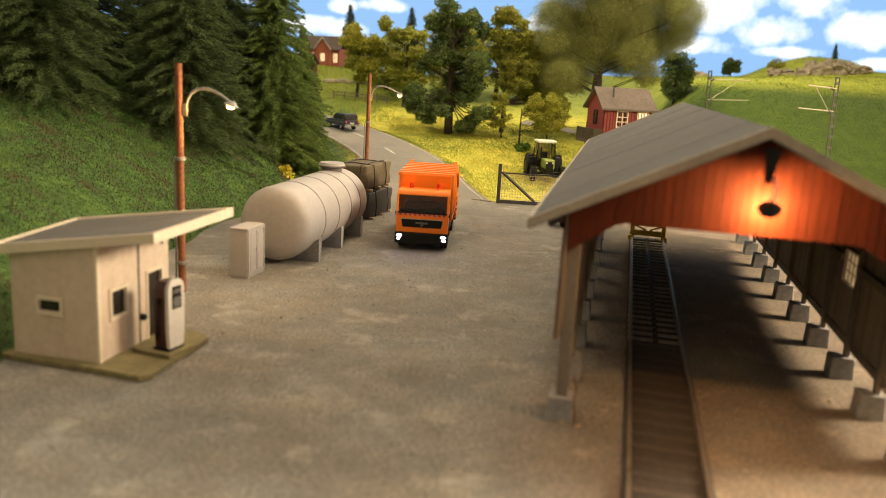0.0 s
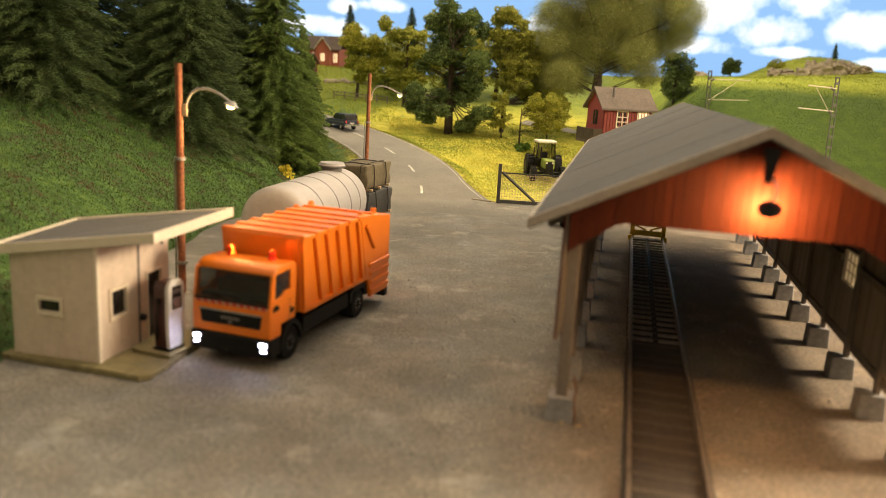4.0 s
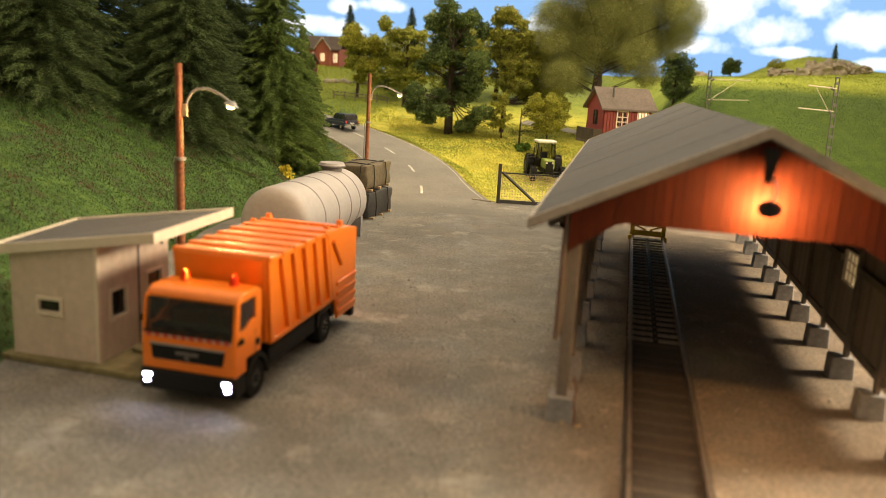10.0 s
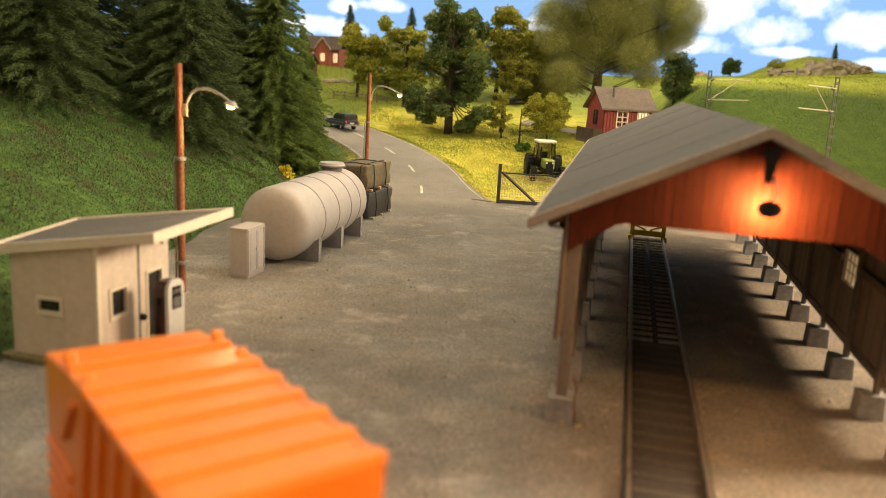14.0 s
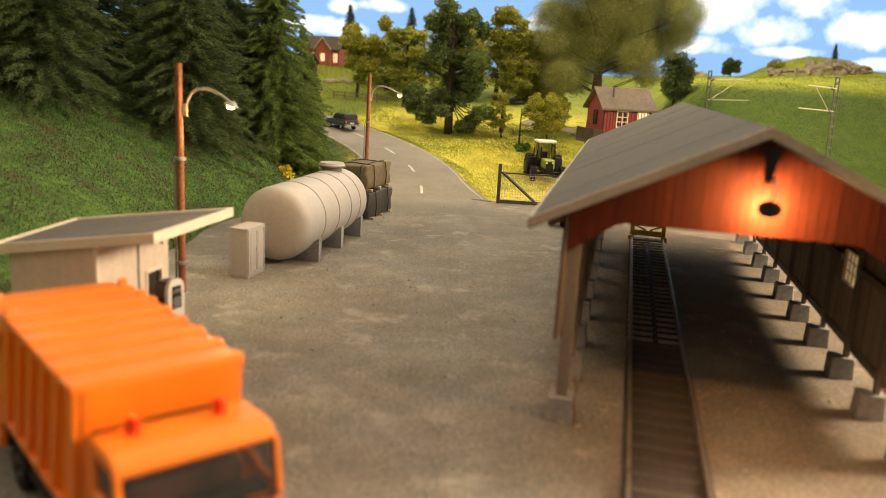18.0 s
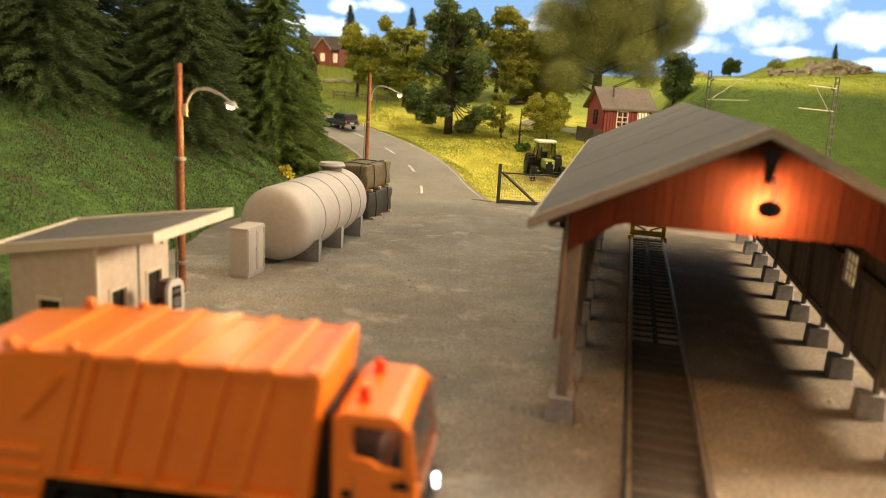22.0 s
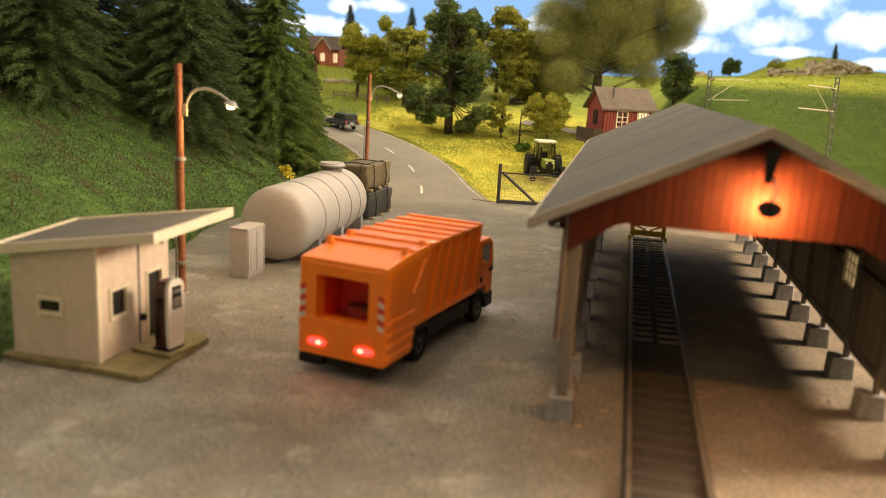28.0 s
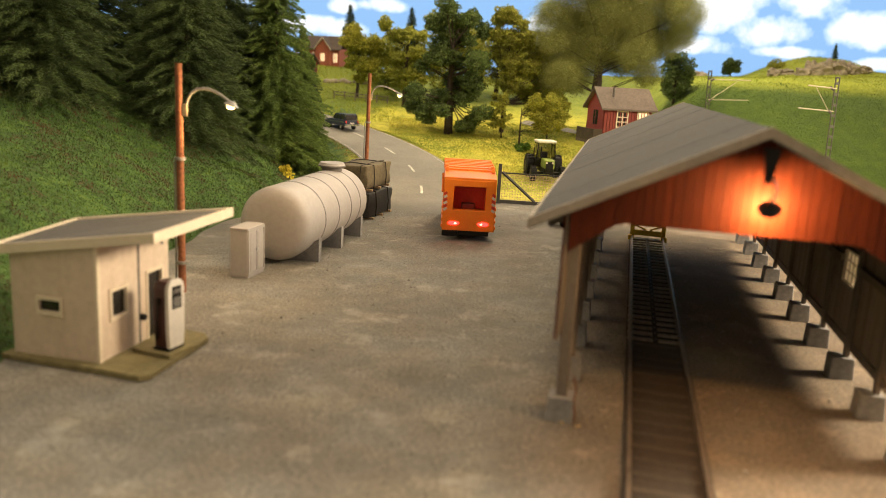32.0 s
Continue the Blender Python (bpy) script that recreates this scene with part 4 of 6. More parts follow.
# ---- street lamps ----
def street_lamp(place, lean, reach):
    t = thing("street_lamp", place, 0, "rusty street lamp post with curved arm, lit warm", "street lamp", "street lamps")
    H = 7.62
    part("post", R((0, 0, 0), (lean, 0, H), .128, .115, 12), RUST, t, smooth=40)
    part("cable_pipe", R((-.18, -.05, .1), (-.17, -.05, 4.5), .035, .035, 8), GALV, t)
    for z in (1.1, 4.58):
        part("collar", R((lean * z / H, 0, z - .05), (lean * z / H, 0, z + .05), .19, .19, 14), GALV, t, smooth=40)
    part("foot_plate", R((0, 0, 0), (0, 0, .06), .26, .24, 14), GALV, t, smooth=40)
    part("clamp", B(.08, .24, -.07, .07, 5.95, 6.35, bevel=.02), PALEWOOD, t)
    pts = [(.18, 0, 5.95), (.20, 0, 6.25), (.24, 0, 6.48), (.36, 0, 6.70), (.56, 0, 6.84), (.82, 0, 6.87)]
    w = reach - .82
    for k_ in range(1, 7):
        f = k_ / 6
        pts.append((.82 + w * f, 0, 6.87 - .40 * f ** 1.7))
    arm = part("arm", pipe(bmesh.new(), pts, .05, 8), GALV, t, smooth=1)
    e = pts[-1]
    tip = Matrix.Translation((e[0] + .05, 0, e[2] - .02)) @ Matrix.Rotation(radians(18), 4, "Y")
    bm = bmesh.new()
    bmesh.ops.create_cone(bm, cap_ends=True, segments=16, radius1=.25, radius2=.09, depth=.14, matrix=tip)
    part("lamp_head", bm, GALV, arm, smooth=40)
    bm = bmesh.new()
    bmesh.ops.create_uvsphere(bm, u_segments=16, v_segments=8, radius=.15, matrix=tip @ Matrix.Translation((0, 0, -.09)) @ Matrix.Diagonal((1, 1, .7, 1)))
    part("bulb", bm, LAMPGLOW, arm, smooth=1)
    return (place[0] + e[0] + .02, place[1] - .05, place[2] + e[2] - .24)


L1 = street_lamp((-8.72, 25.95, -.02), -.03, 1.62)
L2 = street_lamp((-5.25, 51.2, -.05), .04, 1.94)
small_lamp("street_lamp_light", L1, 620, (1.0, 0.60, 0.25), 0.08)
small_lamp("street_lamp_light", L2, 400, (1.0, 0.66, 0.28), 0.08)

# ---- wire gate ----
gate = thing("wire_gate", (3.3, 50.0, 0), -4, "dark steel gate with wire mesh and diagonal brace", "gate")
part("post", B(-.11, .11, -.11, .11, 0, 2.50, bevel=.02), GATE, gate)
part("post", B(4.35, 4.57, -.11, .11, 0, 2.50, bevel=.02), GATE, gate)
part("bottom_bar", B(.11, 4.35, -.07, .07, .02, .24, bevel=.02), GATE, gate)
part("top_bar", B(.11, 4.35, -.03, .03, 1.90, 1.98), GATE, gate)
part("brace", R((.15, -.03, 2.0), (2.3, -.03, .22), .09, seg=4), GATE, gate)
mesh_wire = bmesh.new()
k_ = .2
while k_ < 4.3:
    box(mesh_wire, k_ - .011, k_ + .011, -.011, .011, .2, 1.95)
    k_ += .17
for i in range(10):
    box(mesh_wire, .1, 4.35, -.009, .009, .28 + i * .17 - .011, .28 + i * .17 + .011)
part("wire_mesh", mesh_wire, PALEWOOD, gate)

# ---- refuse truck: forward is +x, the origin lies on the ground under the body's front ----
truck = thing("refuse_truck", (-.93, 36.04, 0), -92.7, "orange toy refuse collection truck with ribbed body, lights on", "truck")
W2 = 1.25
ZT, ZB = 3.27, 1.14
# body with slanted front
body = part("body", E([(0, ZT), (-.19, ZB), (-4.35, ZB), (-3.75, ZT)], -W2 + .10, W2 - .10, "y", .05), ORANGE, truck)
for s in (-1, 1):
    y0, y1 = sorted((s * (W2 - .11), s * W2))
    for i in range(6):
        xt = -.02 - i * .70
        out = [(xt, ZT - .02), (xt - .55 if i else xt - .19, ZB + .03), (xt - (.73 if i else .42), ZB + .03), (xt - .17, ZT - .02)]
        part("side_rib", E(out, y0, y1, "y", .015), ORANGE, body)
    part("bottom_rail", B(-4.27, -.2, y0, y1, ZB, ZB + .13, bevel=.02), ORANGE, body)
    part("top_rail", B(-3.71, -.02, y0, y1, ZT - .12, ZT + .005, bevel=.02), ORANGE, body)
for i in range(6):
    x = -.06 - i * .70
    part("roof_rib", B(x - .20, x + .03, -W2 - .035, W2 + .035, ZT - .10, ZT + .06, bevel=.04), ORANGE, body)
# tail section with open hopper
TX = -6.12
tail_side = [(-3.72, ZT - .005), (-4.55, ZT - .03), (TX, 3.03), (TX, .50), (-4.66, .50), (-4.45, ZB), (-4.29, ZB)]
tail = part("tail_section", E([(-3.78, ZT - .01), (-4.6, ZT - .03), (TX + .02, 3.04), (TX + .02, 2.72), (-4.6, 2.74), (-4.4, 2.72)], -W2 + .02, W2 - .02, "y", .03), ORANGE, truck)
for s in (-1, 1):
    y0, y1 = sorted((s * (W2 - .10), s * W2))
    part("tail_side", E(tail_side, y0, y1, "y", .02), ORANGE, tail)
    for k_, z in enumerate((.62, .92, 1.22, 1.52)):
        ya, yb = sorted((s * (W2 - .02), s * (W2 + .055)))
        part("side_bar", B(TX + .03, -4.62 + .05 * k_, ya, yb, z, z + .15, bevel=.03), ORANGE, tail)
    part("hydraulic_arm", R((-4.05, s * (W2 + .05), 2.95), (-4.75, s * (W2 + .05), 2.15), .055, seg=8), ORANGE, tail)
    part("rear_pillar", B(TX - .02, TX + .45, *sorted((s * .76, s * (W2 - .01))), .95, 2.95, bevel=.03), ORANGE, tail)
    for k_ in range(6):
        z = 1.52 + k_ * .15
        m = Matrix.Translation((TX - .03, s * 1.14, z)) @ Matrix.Rotation(radians(-35 * s), 4, "X")
        part("warning_stripe", box(bmesh.new(), -.012, .012, -.09, .09, -.055, .055, m), STRIPE_R if k_ % 2 else STRIPE_W, tail)
    for x in (-3.95, -4.95):
        part("hinge_lug", E([(x - .12, ZT - .06), (x + .12, ZT - .06), (x + .05, ZT + .13), (x - .05, ZT + .13)], *sorted((s * 1.04, s * 1.2)), "y", .02), ORANGE, tail)
part("rear_header", B(TX - .02, TX + .3, -.78, .78, 2.62, 2.93, bevel=.03), ORANGE, tail)
part("rear_sill", B(TX - .03, TX + .42, -W2 + .02, W2 - .02, .50, 1.50, bevel=.03), ORANGE, tail)
part("hopper_back", B(-4.85, -4.75, -.80, .80, 1.2, 2.75), RED_IN, tail)
part("hopper_floor", B(TX + .3, -4.75, -.80, .80, 1.28, 1.38), RED_IN, tail)
for s in (-1, 1):
    part("hopper_wall", B(TX + .4, -4.75, *sorted((s * .76, s * .80)), 1.3, 2.75), RED_IN, tail)
# no lamp: an added glowing strip imitates tail light leaking onto the sill
part("hopper_light_leak", B(TX + .40, TX + .46, -.70, .70, 1.39, 1.45), HOPPER_GLOW, tail, "added red glowing strip for tail-light leak along the hopper sill")
part("packer_plate", B(-5.35, -4.9, -.30, .35, 1.38, 1.70, bevel=.04), INTERIOR, tail)
part("roof_rib", B(-4.72, -4.58, -W2 + .02, W2 - .02, ZT - .06, ZT + .03, bevel=.02), ORANGE, tail)
part("roof_rib", B(-3.92, -3.70, -W2 + .01, W2 - .01, ZT - .05, ZT + .05, bevel=.03), ORANGE, tail)
for s in (-1, 1):
    bm = bmesh.new()
    bmesh.ops.create_uvsphere(bm, u_segments=18, v_segments=10, radius=1, matrix=Matrix.Translation((TX - .03, s * .70, .86)) @ Matrix.Diagonal((.05, .27, .10, 1)))
    li = part("tail_light", bm, TAILLIGHT, truck, "glowing red tail light", smooth=1)
    bm = bmesh.new()
    bmesh.ops.create_uvsphere(bm, u_segments=14, v_segments=8, radius=1, matrix=Matrix.Translation((TX - .07, s * .62, .86)) @ Matrix.Diagonal((.03, .07, .045, 1)))
    part("bulb", bm, TAILCORE, li, smooth=1)
part("rear_step", B(TX - .05, TX + .25, .50, W2 - .01, .22, .50, bevel=.05), BLACK, truck)
part("rear_bumper", B(TX + .02, TX + .6, -1.0, .45, .28, .5, bevel=.03), BLACK, truck)
# chassis
part("chassis", B(-5.2, 1.15, -.62, .62, .45, 1.12, bevel=.03), BLACK, truck)
for s in (-1, 1):
    part("side_guard", B(-3.25, -.35, *sorted((s * .95, s * 1.12)), .52, .98, bevel=.03), BLACK, truck)
    part("fuel_box", B(-1.6, -.5, *sorted((s * .6, s * 1.05)), .48, 1.0, bevel=.05), BLACK, truck)
    part("rear_mudguard", E([(-4.55, .62), (-4.5, .95), (-4.2, 1.1), (-3.6, 1.1), (-3.32, .95), (-3.27, .62), (-3.4, .62), (-3.5, .92), (-4.3, .92), (-4.42, .62)], *sorted((s * .75, s * 1.17)), "y"), BLACK, truck)
part("gap_equipment", B(-.16, .05, -1.0, 1.0, .9, 2.6, bevel=.03), BLACK, truck)

# cab
CW = 1.16
CF = 1.36


def cab_slice(z):
    """The nose line, x at height z."""
    return 1.36 if z < 1.75 else 1.36 - (z - 1.75) * .17


cabin = part("cab", E([(.06, 1.12), (.80, 1.12), (.80, .82), (CF, .82), (CF + .02, 1.45), (CF, 1.72), (.06, 1.72)], -CW, CW, "y", .05), ORANGE, truck)
part("roof", E([(.06, 2.50), (1.20, 2.46), (1.13, 2.62), (.95, 2.70), (.18, 2.70), (.06, 2.62)], -CW + .01, CW - .01, "y", .06), ORANGE, cabin)
part("rear_wall", B(.06, .14, -CW + .01, CW - .01, 1.70, 2.6), ORANGE, cabin)
for s in (-1, 1):
    y0, y1 = sorted((s * (CW - .09), s * (CW - .005)))
    part("rear_pillar", B(.07, .36, y0, y1, 1.70, 2.58, bevel=.02), ORANGE, cabin)
    part("front_pillar", E([(1.16, 1.70), (1.36, 1.70), (1.24, 2.52), (1.10, 2.52)], y0, y1, "y", .02), ORANGE, cabin)
    part("door_sill", E([(.3, 1.68), (1.2, 1.68), (1.2, 1.84), (.82, 1.86), (.62, 1.98), (.3, 2.0)], y0, y1, "y", .015), ORANGE, cabin)
    part("side_window", B(.34, 1.16, *sorted((s * (CW - .07), s * (CW - .05))), 1.85, 2.50), CAB_GLASS, cabin)
    part("door_handle", B(.98, 1.26, *sorted((s * (CW - .01), s * (CW + .03))), 1.56, 1.66, bevel=.01), BLACK, cabin)
    part("filler_cap", R((.30, s * (CW - .02), 1.40), (.30, s * (CW + .03), 1.40), .085, .085, 14), BLACK, cabin, smooth=40)
    part("wheel_arch", E([(-.12 + .47 + .58 * math.cos(t), .46 + .66 * math.sin(t)) for t in [radians(q) for q in range(0, 181, 15)]]
                         + [(.35 + .47 * math.cos(t), .46 + .54 * math.sin(t)) for t in [radians(q) for q in range(180, -1, -15)]], *sorted((s * .85, s * (CW + .015))), "y"), BLACK, truck)
    part("door_seam", B(.395, .41, *sorted((s * (CW - .01), s * (CW + .004))), 1.14, 1.72), SEAM, cabin)
m = Matrix.Translation((1.305, 0, 2.11)) @ Matrix.Rotation(radians(-9.6), 4, "Y")
part("windscreen", box(bmesh.new(), -.012, .012, -CW + .10, CW - .10, -.39, .38, m), CAB_GLASS, cabin, "dark windscreen")
part("windscreen_edge", box(bmesh.new(), -.02, .025, -CW + .07, CW - .07, -.43, -.37, m), BLACK, cabin)
for s in (-.55, .0, .5):
    mm = m @ Matrix.Translation((.03, s, -.33)) @ Matrix.Rotation(radians(78), 4, "X")
    part("wiper", box(bmesh.new(), -.01, .01, -.015, .015, -.28, .28, mm), BLACK, cabin)
part("seats", B(.2, .75, -.85, .85, 1.55, 2.1, bevel=.08), INTERIOR, cabin)
part("dashboard", B(.9, 1.25, -1.0, 1.0, 1.6, 1.85, bevel=.05), BLACK, cabin)
bm = bmesh.new()
pipe(bm, [(.88 + .05 * math.cos(t), .5 + .2 * math.cos(t), 2.0 + .2 * math.sin(t)) for t in [radians(q) for q in range(0, 361, 30)]], .02, 6)
part("steering_wheel", bm, BLACK, cabin)
# front trim: striped band, grille, bumper with lamps
band = part("hazard_band", B(CF, CF + .028, -1.06, 1.06, 1.60, 1.72, bevel=.008), BAND, cabin, "pale band with red slanted stripes")
for k_ in range(10):
    y = -1.0 + k_ * .214
    part("hazard_stripe", E([(y, 1.603), (y + .115, 1.603), (y + .065, 1.717), (y - .05, 1.717)], CF + .02, CF + .035, "x"), STRIPE_R, cabin)
grille = part("grille", E([(-.92, 1.45), (.92, 1.45), (.86, 1.08), (-.86, 1.08)], CF, CF + .05, "x", .02), BLACK, truck)
part("grille_bar", B(CF + .045, CF + .065, -.92, .92, 1.43, 1.47), SILVER, grille)
part("badge", B(CF + .05, CF + .07, -.28, .28, 1.24, 1.32, bevel=.008), SEAM, grille)
part("badge", B(CF + .05, CF + .07, -.06, .06, 1.14, 1.22, bevel=.008), SEAM, grille)
bumper = part("bumper", B(.85, CF + .08, -CW - .02, CW + .02, .34, .84, bevel=.06), BLACK, truck)
for s in (-1, 1):
    lo_, hi_ = sorted((s * .74, s * 1.13))
    for nm, yy, zz, ry_, rz_ in (("headlight", .98, .69, .115, .055), ("fog_lamp", 1.00, .54, .085, .032)):
        bm = bmesh.new()
        bmesh.ops.create_uvsphere(bm, u_segments=20, v_segments=10, radius=1, matrix=Matrix.Translation((CF + .075, s * yy, zz)) @ Matrix.Diagonal((.02, ry_, rz_, 1)))
        part(nm, bm, HEADLIGHT, truck, "bright white headlight" if nm == "headlight" else "", smooth=1)
    part("mirror", B(1.1, 1.2, *sorted((s * (CW + .02), s * (CW + .06))), 1.62, 1.72), BLACK, cabin)
# turning beacons: a lens on one side of a red reflector, inside a clear red dome
ROTORS = []
for s in (-1, 1):
    be = part("beacon", R((.42, s * .62, 2.66), (.42, s * .62, 2.73), .115, .105, 16), BEACON_RED, truck, "orange-red turning beacon", smooth=40)
    bm = R((.42, s * .62, 2.72), (.42, s * .62, 2.86), .098, .092, 18)
    bmesh.ops.create_uvsphere(bm, u_segments=18, v_segments=10, radius=.092, matrix=Matrix.Translation((.42, s * .62, 2.86)))
    part("beacon_dome", bm, BEACON, be, smooth=1)
    ro = part("reflector", E([(-.06, -.045), (.074, -.055), (.074, -.046), (.0, -.042), (.0, .042), (.074, .046), (.074, .055), (-.06, .045)], -.12, .09, "z"), BEACON_RED, be)
    part("lens", B(.002, .012, -.032, .032, -.115, .085, bevel=.004), BEACON_GLOW, ro)
    ROTORS.append((ro, s))

# the cab, its front end and its lamps stand clear of the body
for ob in truck.children:
    if ob.name.startswith(("cab", "bumper", "headlight", "fog_lamp", "grille", "beacon")):
        ob.location.x += .08 * S

# daylight enters the cab through its panes
for ob in cabin.children:
    if ob.name.startswith(("windscreen", "side_window")) and "edge" not in ob.name:
        ob.visible_shadow = False

# wheels
WR = .46
WHEELS = []


def wheel(x, y, width):
    w = part("wheel", R((0, -width / 2, 0), (0, width / 2, 0), WR * .62, seg=20), RIM, truck, smooth=40)
    bm = bmesh.new()
    prof = [(-width / 2, WR * .60), (-width / 2, WR * .93), (-width / 2 + .04, WR), (width / 2 - .04, WR), (width / 2, WR * .93), (width / 2, WR * .60)]
    rings = [[bm.verts.new((r * math.cos(2 * math.pi * k_ / 28), yy, r * math.sin(2 * math.pi * k_ / 28))) for k_ in range(28)] for yy, r in prof]
    for a, b in zip(rings, rings[1:]):
        for k_ in range(28):
            bm.faces.new((a[k_], b[k_], b[(k_ + 1) % 28], a[(k_ + 1) % 28]))
    part("tyre", bm, TYRE, w, smooth=40)
    for k_ in range(8):
        t = 2 * math.pi * k_ / 8
        yy = width / 2 if y > 0 else -width / 2
        part("wheel_nut", R((.16 * math.cos(t), yy * .98, .16 * math.sin(t)), (.16 * math.cos(t), yy * 1.06, .16 * math.sin(t)), .022, seg=6), SILVER, w)
    part("hub", R((0, (width / 2 if y > 0 else -width / 2) * .9, 0), (0, (width / 2 if y > 0 else -width / 2) * 1.15, 0), .10, .08, 12), RIM, w, smooth=40)
    WHEELS.append((w, x, y))


for s in (-1, 1):
    wheel(.35, s * .98, .28)
    wheel(-3.90, s * .92, .46)

# ---- trees ----
def strands(rng, base, way, length, width):
    """Thin pointed blades from base along way: arrays of points and triangles."""
    n = len(base)
    side = np.cross(way, rng.normal(size=(n, 3)))
    side /= np.linalg.norm(side, axis=1, keepdims=True) + 1e-9
    w = (width if np.ndim(width) else np.full(n, width))[:, None]
    ln = (length if np.ndim(length) else np.full(n, length))[:, None]
    v = np.stack([base - side * w / 2, base + side * w / 2, base + way * ln], 1).reshape(-1, 3)
    return v, np.arange(3 * n).reshape(-1, 3)


def leaves(rng, centre, size):
    """Small four-cornered leaves at the centres, turned all ways."""
    n = len(centre)
    a = rng.normal(size=(n, 3))
    a /= np.linalg.norm(a, axis=1, keepdims=True)
    b = np.cross(a, rng.normal(size=(n, 3)))
    b /= np.linalg.norm(b, axis=1, keepdims=True)
    s = size * rng.uniform(.6, 1.3, (n, 1))
    v = np.stack([centre - a * s, centre + b * s * .6, centre + a * s, centre - b * s * .6], 1).reshape(-1, 3)
    return v, np.arange(4 * n).reshape(-1, 4)


def spruce_meshes(seed, H, RAD, dense=1.0, needles=SPRUCE, foot=.35):
    rng = np.random.RandomState(seed)
    trunk = rod(bmesh.new(), (0, 0, -.5), (0, 0, H), .19, .02, 9)
    base, way, ln, wd = [], [], [], []
    z = foot
    while z < H - .15:
        f = 1 - z / H
        reach = RAD * (f ** .78) * rng.uniform(.84, 1.10)
        for k in range(int(7 + 7 * f)):
            az = rng.uniform(0, 2 * np.pi)
            L = reach * rng.uniform(.55, 1.15) + .15
            out = np.array([np.cos(az), np.sin(az), 0])
            lat = np.array([-np.sin(az), np.cos(az), 0])
            drop, zb = rng.uniform(.12, .50), z + rng.normal(0, .12)
            rod(trunk, (0, 0, zb), out * L * .9 + (0, 0, zb + .1 * L - drop * L * .8), .02, .006, 3)
            m = int((40 + 115 * L) * dense)
            s = rng.uniform(.04, 1, m) ** .85
            side = rng.normal(0, .10, m) * L * (1.1 - s)
            p = out * (s * L)[:, None] + lat * side[:, None]
            p[:, 2] = zb + .10 * L * s - drop * L * s ** 2 + rng.normal(0, .05, m) - abs(side) * .4
            sg = rng.choice([-1, 1], m)
            d = out * rng.uniform(.4, 1.2, (m, 1)) + lat * (sg * rng.uniform(.1, 1.0, m))[:, None]
            d[:, 2] += rng.uniform(-1.0, .22, m)
            d /= np.linalg.norm(d, axis=1, keepdims=True)
            base.append(p), way.append(d)
            ln.append(rng.uniform(.12, .38, m) * (.55 + .45 * f)), wd.append(rng.uniform(.022, .046, m))
        z += .20 + .10 * f
    me_trunk = finish("trunk", trunk, BARK, 40)
    v, fcs = strands(rng, np.concatenate(base), np.concatenate(way), np.concatenate(ln), np.concatenate(wd))
    me = bpy.data.meshes.new("crown")
    me.from_pydata((v * S).tolist(), [], fcs.tolist())
    me.materials.append(needles)
    return me_trunk, me


SPRUCE_KINDS = [spruce_meshes(11, 13.5, 3.2), spruce_meshes(23, 15.5, 4.1), spruce_meshes(29, 16.8, 3.9, 1.25, SPRUCE_LIGHT)]


def mesh_part(name, me, parent):
    ob = new(name, me)
    ob.parent = parent
    return ob


def spruce(x, y, kind, size, turn):
    t = thing("spruce_tree", (x, y, gz(x, y) - .1), turn, "tall dense dark green spruce tree on a grassy slope", "tree", "spruce trees")
    t.scale = (size, size, size)
    mesh_part("trunk", SPRUCE_KINDS[kind][0], t), mesh_part("crown", SPRUCE_KINDS[kind][1], t)


for x, y, kind, size, turn in ((-12.3, 56.6, 2, 1.0, 10), (-15.4, 47.2, 1, 1.04, 80), (-20.6, 41.0, 1, 1.04, 200), (-11.6, 66.5, 0, .58, 130),
                               (-20.5, 55, 1, 1.30, 300), (-27, 49, 1, 1.3, 40), (-17.8, 65, 1, 1.25, 260),
                               (-14.2, 60.5, 0, 1.05, 215), (-11.0, 59.5, 2, .62, 120), (-17.5, 58, 1, 1.25, 90), (-23.5, 51, 1, 1.25, 10)):
    spruce(x, y, kind, size, turn)


